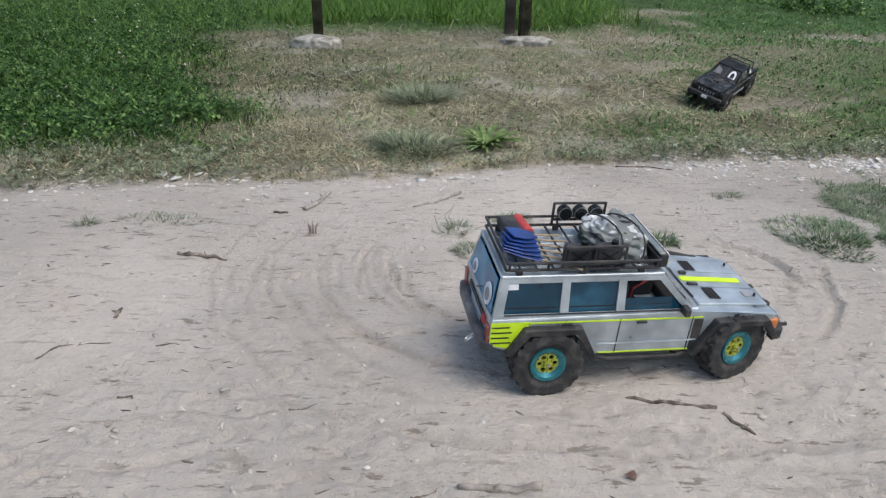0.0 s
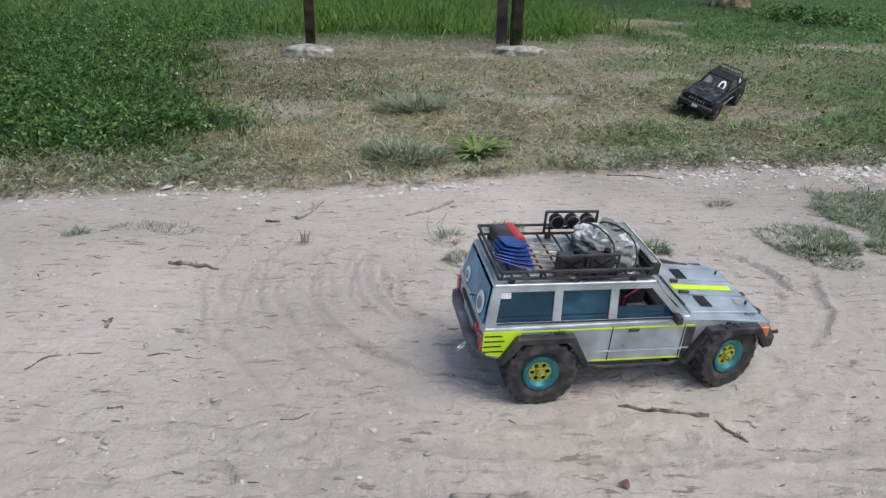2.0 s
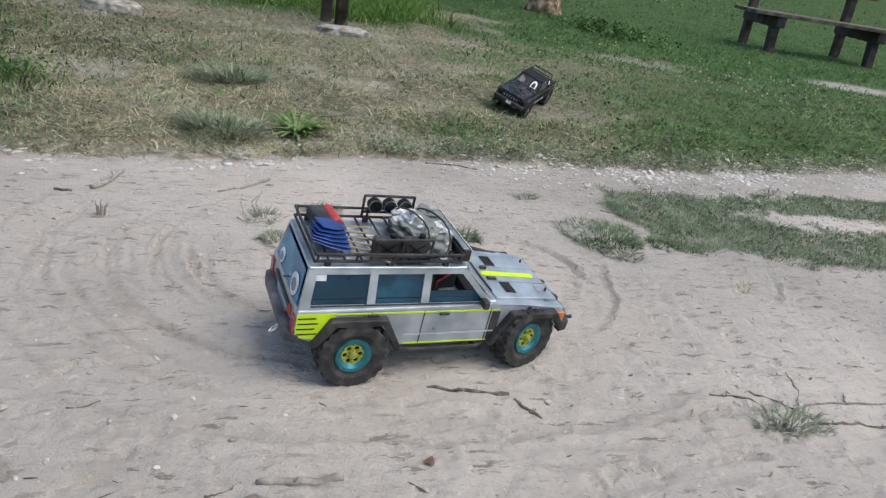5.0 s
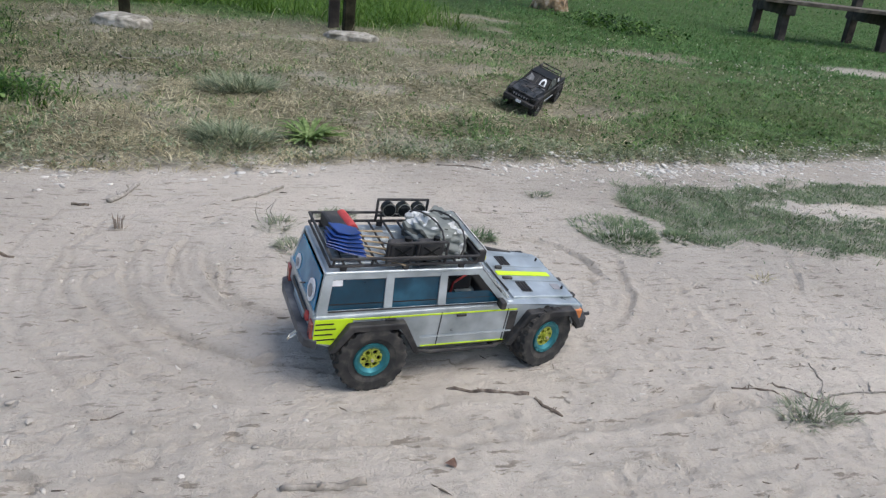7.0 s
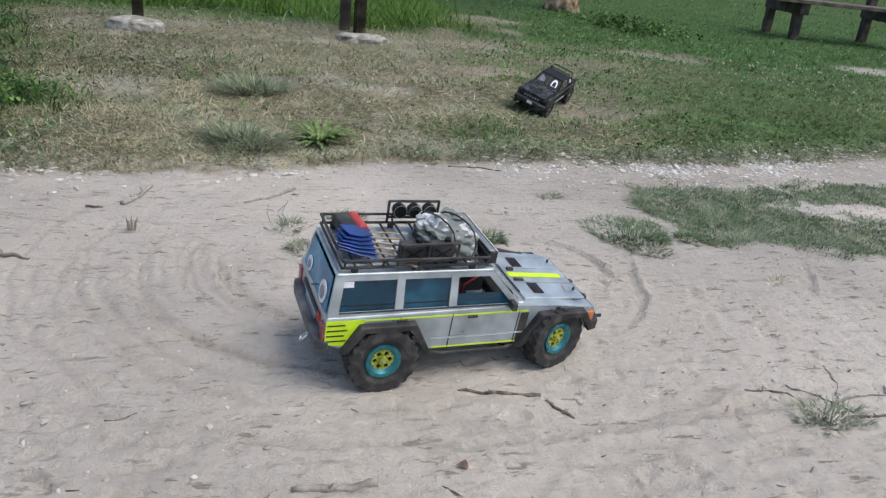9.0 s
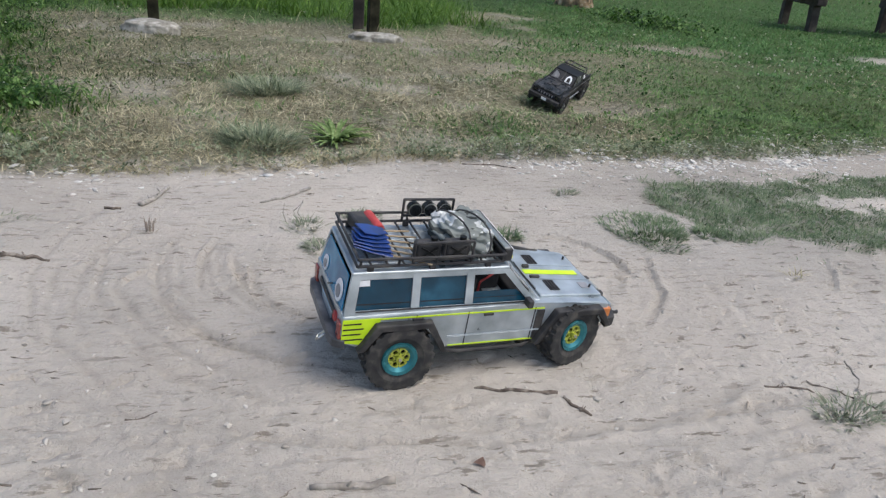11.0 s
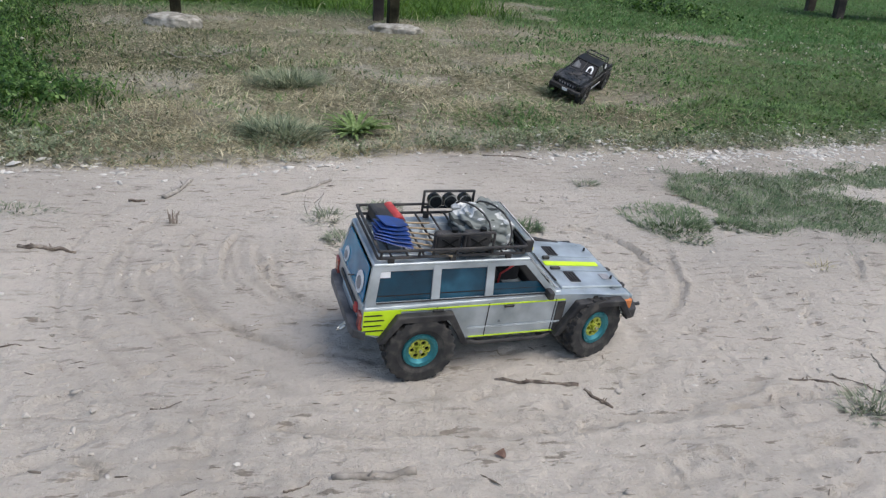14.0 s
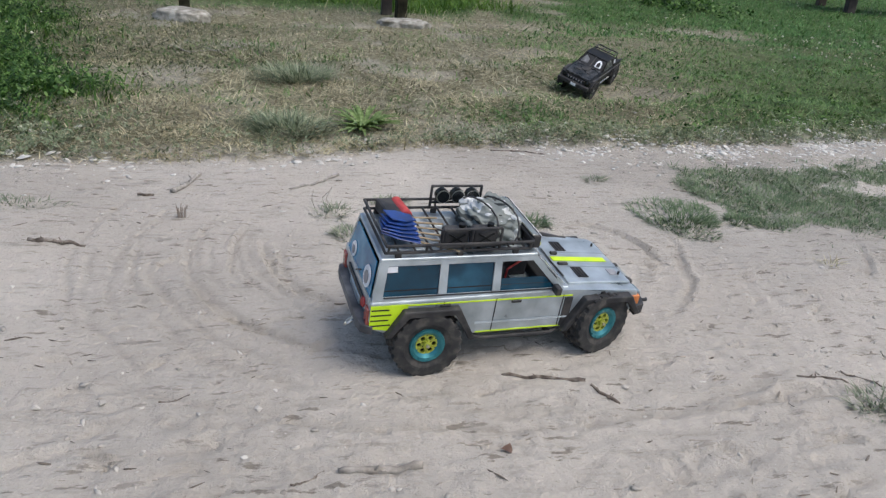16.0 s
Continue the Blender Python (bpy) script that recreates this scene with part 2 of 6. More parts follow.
M_BLUE = material("blue_plastic", [(0.005, 0.022, 0.11), (0.010, 0.05, 0.24)], 50, 0.4, spec=0.5)
M_HANDLE = material("pale_wood_handle", [(0.24, 0.18, 0.11), (0.40, 0.32, 0.21)], 60, 0.7)
M_INSIDE = material("dark_interior", [(0.012, 0.012, 0.013), (0.03, 0.03, 0.032)], 40, 0.8)
M_CAMO = material("grey_white_camouflage_cloth", [(0.05, 0.055, 0.05), (0.20, 0.22, 0.205), (0.56, 0.58, 0.565), (0.76, 0.77, 0.76)], 26, 0.9, bump=0.4, bump_scale=300, detail=1.5)


for node in M_CAMO.node_tree.nodes:
    if node.type == "VALTORGB":
        node.color_ramp.interpolation = "CONSTANT"


def tinted(name, colour, rough, through):
    m = bpy.data.materials.new(name)
    m.use_nodes = True
    p = m.node_tree.nodes["Principled BSDF"]
    p.inputs["Base Color"].default_value = (*colour, 1)
    p.inputs["Roughness"].default_value = rough
    p.inputs["Transmission Weight"].default_value = through
    p.inputs["IOR"].default_value = 1.45
    return m


# uneven blues paint reflections and smudges into the side panes
M_BLUEGLASS = material("blue_tinted_pane", [(0.003, 0.03, 0.055), (0.007, 0.058, 0.10), (0.024, 0.12, 0.19)], 16, 0.14, spec=0.6)
# brighter than the side panes: reflected sky put into the colour
M_REARGLASS = material("sky_bright_blue_pane", [(0.006, 0.11, 0.21), (0.014, 0.17, 0.32), (0.05, 0.28, 0.44)], 16, 0.16, spec=0.5)
M_BLUEGLASS.node_tree.nodes["Principled BSDF"].inputs["Transmission Weight"].default_value = 0.2
# the whitish base colour stands in for glare on the windscreen
M_CLEAR = tinted("glare_pale_pane", (0.55, 0.57, 0.58), 0.22, 0.6)
M_LAMP = tinted("lamp_lens", (0.35, 0.45, 0.50), 0.15, 0.4)
M_DARKGLASS = tinted("smoky_pane", (0.015, 0.018, 0.02), 0.12, 0.3)
# pale colour stands for light reflected off the pickup's glass
M_PALEGLASS = material("pale_sheen_pane", [(0.05, 0.055, 0.058), (0.15, 0.16, 0.165)], 30, 0.25, spec=0.6)
# the grey stop paints highlights on the black, along with scuffs
M_HIGHLITBLACK = material("scuffed_highlit_bonnet", [(0.007, 0.008, 0.008), (0.012, 0.013, 0.013), (0.085, 0.085, 0.085)], 38, 0.3, bump=0.2, bump_scale=200, spec=0.3)

# ---------------------------------------------------------------- building helpers


def put(name, bm, mat, smooth=False):
    """Turns a bmesh into an object of its own at top level."""
    me = bpy.data.meshes.new(name)
    bmesh.ops.recalc_face_normals(bm, faces=bm.faces)
    bm.to_mesh(me)
    bm.free()
    me.materials.append(mat)
    if smooth:
        me.polygons.foreach_set("use_smooth", [True] * len(me.polygons))
    return new(name, me)


def part(name, bm, mat, parent, label="", m=None, smooth=False):
    """Links a bmesh as one mesh under a thing or a part."""
    ob = put(name, bm, mat, smooth)
    ob.parent = parent
    if m is not None:
        ob.matrix_basis = m
    return tagged(ob, label)


def slab(x0, x1, y0, y1, z0, z1, bevel=0.0, segs=1):
    bm = bmesh.new()
    bmesh.ops.create_cube(bm, size=1)
    bmesh.ops.transform(bm, matrix=Matrix.Translation(((x0 + x1) / 2, (y0 + y1) / 2, (z0 + z1) / 2)) @ Matrix.Diagonal((abs(x1 - x0), abs(y1 - y0), abs(z1 - z0), 1)), verts=bm.verts)
    if bevel:
        bmesh.ops.bevel(bm, geom=bm.edges[:], offset=bevel, segments=segs, affect="EDGES", profile=0.5)
    return bm


def joined(*bms):
    """All the bmeshes in the first."""
    out = bms[0]
    for b in bms[1:]:
        me = bpy.data.meshes.new("t")
        b.to_mesh(me)
        out.from_mesh(me)
        bpy.data.meshes.remove(me)
        b.free()
    return out


def rod(p0, p1, r0, r1=None, n=10):
    """A round bar from p0 to p1."""
    p0, p1 = Vector(p0), Vector(p1)
    d = p1 - p0
    bm = bmesh.new()
    bmesh.ops.create_cone(bm, cap_ends=True, segments=n, radius1=r0, radius2=r0 if r1 is None else r1, depth=d.length)
    bmesh.ops.transform(bm, matrix=Matrix.Translation((p0 + p1) / 2) @ d.to_track_quat("Z", "Y").to_matrix().to_4x4(), verts=bm.verts)
    return bm


def pipe(points, radii, n=8, wobble=0.0, rng=None):
    """A round bar swept along points with a radius at each."""
    bm = bmesh.new()
    pts = [Vector(p) for p in points]
    rings = []
    for i, p in enumerate(pts):
        d = (pts[min(i + 1, len(pts) - 1)] - pts[max(i - 1, 0)]).normalized()
        side = d.cross(Vector((0, 0, 1)))
        side = side.normalized() if side.length > 1e-4 else Vector((1, 0, 0))
        up = side.cross(d)
        r = radii[i] if not isinstance(radii, float) else radii
        ring = []
        for k in range(n):
            a = 2 * math.pi * k / n
            q = r * (1 + (rng.uniform(-wobble, wobble) if rng else 0))
            ring.append(bm.verts.new(p + side * math.cos(a) * q + up * math.sin(a) * q))
        rings.append(ring)
    for a, b in zip(rings, rings[1:]):
        for k in range(n):
            bm.faces.new((a[k], a[(k + 1) % n], b[(k + 1) % n], b[k]))
    bm.faces.new(rings[0][::-1])
    bm.faces.new(rings[-1])
    return bm


def plate(points, thick):
    """A flat polygon given by its corners, made solid along the vector thick."""
    bm = bmesh.new()
    t = Vector(thick)
    a = [bm.verts.new(Vector(p)) for p in points]
    b = [bm.verts.new(Vector(p) + t) for p in points]
    bm.faces.new(a)
    bm.faces.new(b[::-1])
    for i in range(len(a)):
        j = (i + 1) % len(a)
        bm.faces.new((a[j], a[i], b[i], b[j]))
    return bm


def bevelled(bm, offset, segs=2):
    bmesh.ops.bevel(bm, geom=bm.edges[:], offset=offset, segments=segs, affect="EDGES", profile=0.5)
    return bm


def stuff_mesh(name, verts, quads, tris, mat, smooth=False):
    """One mesh out of arrays of corners, four-sided and three-sided faces."""
    me = bpy.data.meshes.new(name)
    nq, nt = len(quads), len(tris)
    me.vertices.add(len(verts))
    me.vertices.foreach_set("co", np.asarray(verts, np.float32).ravel())
    me.loops.add(nq * 4 + nt * 3)
    me.loops.foreach_set("vertex_index", np.concatenate([np.asarray(quads).ravel(), np.asarray(tris).ravel()]).astype(np.int32))
    me.polygons.add(nq + nt)
    me.polygons.foreach_set("loop_start", np.concatenate([np.arange(nq) * 4, nq * 4 + np.arange(nt) * 3]).astype(np.int32))
    if smooth:
        me.polygons.foreach_set("use_smooth", np.ones(nq + nt, bool))
    me.update(calc_edges=True)
    me.validate()
    me.materials.append(mat)
    return me


# ---------------------------------------------------------------- the lie of the land
LATTICE = np.random.RandomState(7).rand(256, 256)


def wave(x, y, size, shift=0):
    """Smooth noise from 0 to 1 with features of that size in metres."""
    u, v = np.asarray(x, float) / size + 31.7 + shift * 17.3, np.asarray(y, float) / size + 12.1 + shift * 9.7
    i, j = np.floor(u).astype(int), np.floor(v).astype(int)
    a, b = u - i, v - j
    a, b = a * a * (3 - 2 * a), b * b * (3 - 2 * b)
    g = lambda p, q: LATTICE[p % 256, q % 256]
    return (g(i, j) * (1 - a) + g(i + 1, j) * a) * (1 - b) + (g(i, j + 1) * (1 - a) + g(i + 1, j + 1) * a) * b


def step(v, lo, hi):
    t = np.clip((np.asarray(v, float) - lo) / (hi - lo), 0, 1)
    return t * t * (3 - 2 * t)


def verge(x):
    """How far the dirt reaches before the grass begins."""
    return np.interp(x, (-6, -1.4, -0.66, 0.0, 0.4, 1.2, 1.7, 2.2, 2.7, 6), (1.72, 1.9, 1.99, 2.075, 2.20, 2.235, 2.30, 2.39, 2.47, 3.0))


def turf(x, y):
    """0 on the open dirt, 1 in the grass."""
    e = verge(x) + (wave(x, y, 0.22, 1) - 0.5) * 0.16 + (wave(x, y, 0.06, 2) - 0.5) * 0.07
    return step(y - e, -0.03, 0.10)


def lush(x, y):
    """Where the thick dark clover and grass grow."""
    edge = -0.75 - 0.27 * (np.minimum(y, 5.2) - 2.5) + (wave(x, y, 0.35, 3) - 0.5) * 0.45 + (wave(x, y, 0.1, 34) - 0.5) * 0.3
    left = step(edge - x, -0.18, 0.55) * step(y - verge(x) - (0.06 + (wave(x, y, 0.2, 4) - 0.5) * 0.35), 0, 0.45)
    return left


def dry(x, y):
    """Where the trodden, yellowed grass lies."""
    right = np.interp(y, (2.2, 2.7, 3.6, 4.8, 6.5, 9), (0.75, 1.2, 1.5, 1.2, 2.2, 3.2)) + (wave(x, y, 0.4, 5) - 0.5) * 0.9
    far = 5.15 + (wave(x, y, 0.3, 6) - 0.5) * 0.5 + step(x, 0.9, 1.6) * 1.8
    return (1 - lush(x, y)) * step(right - x, -0.2, 0.3) * step(far - y, -0.1, 0.3) * turf(x, y)


# worn brown places in the meadow: centre, half length, half width
WORN = ((1.46, 3.03, 0.26, 0.13), (2.85, 5.05, 0.40, 0.22), (1.36, 4.87, 0.30, 0.2), (1.15, 3.81, 0.28, 0.2))


def worn(x, y):
    w = np.zeros_like(np.asarray(x, float))
    for cx, cy, sx, sy in WORN:
        w = np.maximum(w, step(1.35 - np.hypot((x - cx) / sx, (y - cy) / sy) + (wave(x, y, 0.08, 51) - 0.5) * 0.9, 0, 0.8))
    return w


def strip(x, y):
    """The grass that has taken hold on the dirt: below 1 inside it, above 1 outside."""
    upper = np.abs(y - 1.90 - 0.05 * (x - 1.2)) / np.interp(x, (1.12, 1.28, 2.4, 3.0), (0.02, 0.11, 0.11, 0.02))
    lower = np.abs(y - 1.605 + 0.01 * (x - 1.3)) / np.interp(x, (1.08, 1.2, 1.5, 2.4, 2.9), (0.03, 0.11, 0.155, 0.16, 0.02))
    middle = np.hypot((x - 1.38) / 0.25, (y - 1.755) / 0.235)
    upper, lower = upper + 9 * step(1.14 - x, 0, 0.1), lower + 9 * step(1.12 - x, 0, 0.1)
    return np.minimum(np.minimum(upper, lower), middle) + 9 * step(x, 2.7, 3.0) - (wave(x, y, 0.16, 28) - 0.5) * 1.3 - (wave(x, y, 0.05, 55) - 0.5) * 0.6


# small scuffs and pits in the loose dirt: centre, half length, half width, turn, depth
PITS = []
pit_rng = random.Random(64)
for _ in range(150):
    PITS.append((pit_rng.uniform(-0.95, 1.35), 0.60 + 0.75 * pit_rng.random() ** 1.5, pit_rng.uniform(0.008, 0.032), pit_rng.uniform(0.004, 0.010), pit_rng.gauss(0.1, 0.45), pit_rng.uniform(0.003, 0.008)))


def pitted(x, y):
    h = np.zeros_like(x)
    if not ((y > 0.5) & (y < 1.5)).any():
        return h
    for cx, cy, a, b, turn, deep in PITS:
        rx, ry = x - cx, y - cy
        near = (np.abs(rx) < 0.07) & (np.abs(ry) < 0.07)
        if near.any():
            rx, ry = rx[near], ry[near]
            u, v = rx * math.cos(turn) + ry * math.sin(turn), ry * math.cos(turn) - rx * math.sin(turn)
            v = v + 6.0 * u * u
            q = np.hypot(u / a, v / b) * (0.8 + 0.4 * wave(rx + cx, ry + cy, 0.02, 61))
            h[near] += -deep * np.exp(-q ** 3) + 0.55 * deep * np.exp(-((q - 1.5) / 0.4) ** 2) * (v > 0)
    return h


# where the pickup stands, on a small slope
TRUCK = Vector((1.232, 3.145, 0.010))
TRUCK_TURN = pose(0, 0, 0, -16.0, 7.5, 229)
TRUCK_UP = TRUCK_TURN.to_3x3() @ Vector((0, 0, 1))
RUTS = [  # centre x, y, radius, from and to angle in degrees, depth, half width
    (0.17, 1.42, 0.295, 168, 262, 0.0085, 0.013), (0.17, 1.42, 0.345, 175, 232, 0.003, 0.012), (0.17, 1.42, 0.45, 172, 285, 0.0075, 0.015),
    (0.17, 1.42, 0.405, 170, 215, 0.003, 0.012), (0.18, 1.44, 0.53, 188, 250, 0.004, 0.016), (0.60, 1.37, 0.172, -20, 92, 0.009, 0.014),
    (0.29, 1.50, 0.565, -48, 2, 0.007, 0.018), (0.29, 1.50, 0.49, -40, 0, 0.004, 0.013), (0.95, 1.50, 0.40, -50, -8, 0.005, 0.015),
    (-0.20, 0.18, 0.625, 97, 119, 0.013, 0.017), (-0.32, 0.752, 0.038, -10, 100, 0.010, 0.011), (-0.13, 0.50, 0.285, 82, 112, 0.009, 0.015), (0.30, 2.05, 1.27, 232, 300, 0.004, 0.02), (0.55, 2.3, 1.5, 245, 292, 0.004, 0.018)]

rut_rng = random.Random(12)
for k in range(13):  # shallow older rounds of the same circling
    a0 = rut_rng.uniform(150, 205)
    RUTS.append((0.17 + rut_rng.gauss(0, 0.03), 1.42 + rut_rng.gauss(0, 0.03), 0.24 + 0.036 * k, a0, a0 + rut_rng.uniform(35, 85), rut_rng.uniform(0.0025, 0.005), rut_rng.uniform(0.010, 0.016)))
for k in range(3):
    a0 = rut_rng.uniform(-70, -30)
    RUTS.append((0.33 + rut_rng.gauss(0, 0.04), 1.45, 0.42 + 0.05 * k, a0, a0 + rut_rng.uniform(25, 45), rut_rng.uniform(0.0012, 0.0024), rut_rng.uniform(0.010, 0.016)))
for k in range(8):  # long flat drags across the foreground
    RUTS.append((rut_rng.uniform(-0.2, 0.6), 3.2 + rut_rng.uniform(-0.1, 0.1), 2.28 + 0.035 * k, 262 + rut_rng.uniform(-8, 5), 275 + rut_rng.uniform(-4, 9), rut_rng.uniform(0.002, 0.004), rut_rng.uniform(0.010, 0.015)))


def rutted(x, y):
    """Relief and disturbed earth of the wheel tracks."""
    flat_x, flat_y = np.ravel(x), np.ravel(y)
    h, d = np.zeros(flat_x.size), np.zeros(flat_x.size)
    shift = (wave(flat_x, flat_y, 0.07, 8) - 0.5) * 0.018 + (wave(flat_x, flat_y, 0.02, 7) - 0.5) * 0.006
    for cx, cy, r, a0, a1, deep, half in RUTS:
        half = half * 0.6
        at = np.flatnonzero(np.abs(np.hypot(flat_x - cx, flat_y - cy) - r) < 0.02 + 5 * half)
        if not at.size:
            continue
        px, py = flat_x[at], flat_y[at]
        rx, ry = px - cx, py - cy
        q = np.hypot(rx, ry) - r + shift[at]
        mid, span = radians((a0 + a1) / 2), radians((a1 - a0) / 2)
        off = np.abs((np.arctan2(ry, rx) - mid + math.pi) % (2 * math.pi) - math.pi)
        fade = step(span - off, 0, 0.28)
        tread = 1 + 0.2 * np.sin(np.arctan2(ry, rx) * r / 0.0052) * (np.abs(q) < half)
        h[at] += fade * 0.75 * (-deep * tread * np.exp(-(q / half) ** 4) + 0.9 * deep * np.exp(-((q - 1.6 * half) / (0.5 * half)) ** 2) * (0.5 + wave(px, py, 0.03, 33)))
        # mask of disturbed earth and of the rut's painted shadow line
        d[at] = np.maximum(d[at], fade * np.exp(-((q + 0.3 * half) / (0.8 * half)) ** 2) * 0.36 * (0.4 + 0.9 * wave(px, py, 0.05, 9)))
    h, d = h.reshape(np.shape(x)), d.reshape(np.shape(x))
    return h, np.clip(d, 0, 1)


def level(x, y):
    """Height of the ground."""
    x, y = np.asarray(x, float), np.asarray(y, float)
    t = turf(x, y)
    near = step(6 - np.hypot(x - 0.4, y - 1.5), 0, 2)
    h = (wave(x, y, 0.5, 10) - 0.5) * 0.016 * near + (wave(x, y, 0.13, 11) - 0.5) * 0.006 * near
    churn = step(1.15 - y + 0.25 * np.abs(x - 0.2), 0, 0.5)
    h += (0.25 - np.abs(wave(x, y, 0.05, 12) - 0.5)) * (0.003 + 0.003 * churn) * near + (0.25 - np.abs(wave(x, y, 0.022, 13) - 0.5)) * (0.003 + 0.006 * churn) * near
    r, _ = rutted(x, y)
    rad, ang = np.hypot(x - 0.25, y - 1.42), np.arctan2(y - 1.42, x - 0.25)
    loop = step(rad, 0.2, 0.3) * step(0.95 - rad, 0, 0.2) * (1 - t)
    h += loop * (wave(rad, ang * 0.12, 0.022, 15) - 0.5) * 0.0035 * step(wave(x, y, 0.16, 16), 0.3, 0.7)
    drag = step(1.02 - y, 0, 0.2) * step(wave(x, y, 0.18, 17), 0.35, 0.7)
    h += drag * (wave(x * 0.22 + 0.1 * np.sin(x * 5), y + 0.05 * np.sin(x * 4), 0.013, 18) - 0.5) * 0.006
    h += (wave(x, y, 0.011, 19) - 0.5) * 0.003 * near * (1 - t)
    h += r * (1 - t) + np.asarray(pitted(np.atleast_1d(x), np.atleast_1d(y))).reshape(np.shape(x))
    h += step(np.hypot(x, y), 14, 60) * 2.6  # the far meadow rises
    h += t * (0.018 + (wave(x, y, 0.3, 14) - 0.5) * 0.03 * near)
    near_truck = step(0.42 - np.hypot(x - TRUCK.x, y - TRUCK.y), 0, 0.22)
    return h * (1 - near_truck) + near_truck * (TRUCK.z - ((x - TRUCK.x) * TRUCK_UP.x + (y - TRUCK.y) * TRUCK_UP.y) / TRUCK_UP.z + (wave(x, y, 0.1, 14) - 0.5) * 0.012)


def stepped(lo, fine_lo, fine_hi, hi, fine, grow=1.13):
    """Grid lines: close together in the middle stretch, ever wider outside."""
    mid = list(np.arange(fine_lo, fine_hi, fine))
    for sign, end in ((1, hi), (-1, lo)):
        s, v = fine, mid[-1] if sign > 0 else mid[0]
        while (v < end) if sign > 0 else (v > end):
            s = min(s * grow, 60)
            v += sign * s
            mid.append(v) if sign > 0 else mid.insert(0, v)
    return np.array(mid)


gx = stepped(-420, -1.3, 1.8, 420, 0.0068, 1.06)
gy = stepped(-300, 0.6, 2.15, 600, 0.0068, 1.05)
X, Y = np.meshgrid(gx, gy)
Z = level(X, Y)
nx, ny = len(gx), len(gy)
idx = np.arange(nx * ny).reshape(ny, nx)
quads = np.stack([idx[:-1, :-1], idx[:-1, 1:], idx[1:, 1:], idx[1:, :-1]], -1).reshape(-1, 4)
me = stuff_mesh("ground", np.stack([X, Y, Z], -1).reshape(-1, 3), quads, np.zeros((0, 3), int), M_GROUND, smooth=True)
DUSTY = 0.3 * worn(X, Y) * turf(X, Y) + 0.45 * step(wave(X, Y, 0.28, 38) * 0.65 + wave(X, Y, 0.09, 39) * 0.35, 0.55, 0.8) * dry(X, Y)
BARE = step(0.75 - np.hypot((X - 5.0) / 0.9, (Y - 5.05) / 0.45), 0, 0.4)
TRAMPLED = 0.42 * step(X, 0.4, 1.2) * step(Y - verge(X) + 0.5, 0, 0.3) * (0.45 + 0.75 * wave(X, Y, 0.12, 66)) * step(5 - X, 0, 2)  # greyer earth below the gravel
ROOTED = 0.3 * step(1.2 - strip(X, Y), 0, 0.45)
# lush past y 5: green turf, also painting shade under the tall grass
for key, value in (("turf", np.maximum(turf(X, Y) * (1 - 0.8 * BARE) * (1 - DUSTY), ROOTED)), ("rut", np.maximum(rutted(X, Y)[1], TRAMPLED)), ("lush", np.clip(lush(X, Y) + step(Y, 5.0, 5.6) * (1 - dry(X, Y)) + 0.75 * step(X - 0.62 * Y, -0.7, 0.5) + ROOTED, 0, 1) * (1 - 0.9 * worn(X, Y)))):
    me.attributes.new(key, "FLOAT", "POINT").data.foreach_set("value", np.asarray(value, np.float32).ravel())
tagged(new("ground", me), "pale sandy dirt with curved tyre ruts beside a grassy verge", "ground", kind="structure")


# ---------------------------------------------------------------- grass, clover, straw
def spread(n, rng, y0, y1, lean=1.3):
    """Places over the meadow, closer together where it is near."""
    u = rng.rand(n)
    p = 1 - lean
    y = (y0 ** p + u * (y1 ** p - y0 ** p)) ** (1 / p)
    x = -0.86 * y - 0.5 + rng.rand(n) * (2.28 * y + 1.0) + rng.normal(0, 0.14, n) * y
    return x, y


def blades(name, x, y, rng, tall, wide, bend, mat, lie=0.0, base=None, short=False, heading=None, spring=None, sweep=0.0, clump=0.14, press=1.0):
    """Bent, tapering blades at those places: tall and wide are (least, most) in metres, bend how far the tip leans out,
    lie the share that is pressed flat."""
    n = len(x)
    z = level(x, y) - 0.003 if base is None else base
    h = rng.uniform(*tall, n) * (1 if base is not None else np.clip((y - verge(x)) / 0.35 + 0.25, 0.3, 1) ** (0 if short else 1))
    w = rng.uniform(*wide, n) * 0.5
    a = rng.uniform(0, 2 * np.pi, n)
    out = rng.uniform(0.25, 1.0, n) * bend
    if heading is not None:
        a, out = heading + rng.normal(0, 0.5, n), spring
    if sweep:  # neighbours lie the same way
        field = wave(x, y, clump, 52) * 12.0 + wave(x, y, clump * 0.4, 53) * 4.0
        a = np.where(rng.rand(n) < sweep, field + rng.normal(0, 0.4, n), a)
    flat = rng.rand(n) < lie
    out = np.where(flat, rng.uniform(2.0, 5.0, n) * press, out)
    up = h / np.sqrt(1 + out ** 2)
    dx, dy = np.cos(a), np.sin(a)
    turn = a + np.pi / 2 + rng.uniform(-0.6, 0.6, n)
    sx, sy = np.cos(turn) * w, np.sin(turn) * w
    b = np.stack([x, y, z], -1)
    s = np.stack([sx, sy, np.zeros(n)], -1)
    reach = (up * out)[:, None]
    d = np.stack([dx, dy, np.zeros(n)], -1)
    e = np.array([0, 0, 1.0])
    mid = b + d * reach * 0.38 + e * (up * 0.62)[:, None]
    tip = b + d * reach + e * up[:, None]
    tip[:, 2] = np.maximum(tip[:, 2], z + 0.004)
    v = np.stack([b - s, b + s, mid + s * 0.8, mid - s * 0.8, tip], 1)
    o = np.arange(n)[:, None] * 5
    return stuff_mesh(name, v.reshape(-1, 3), np.array([0, 1, 2, 3]) + o, np.array([3, 2, 4]) + o, mat)


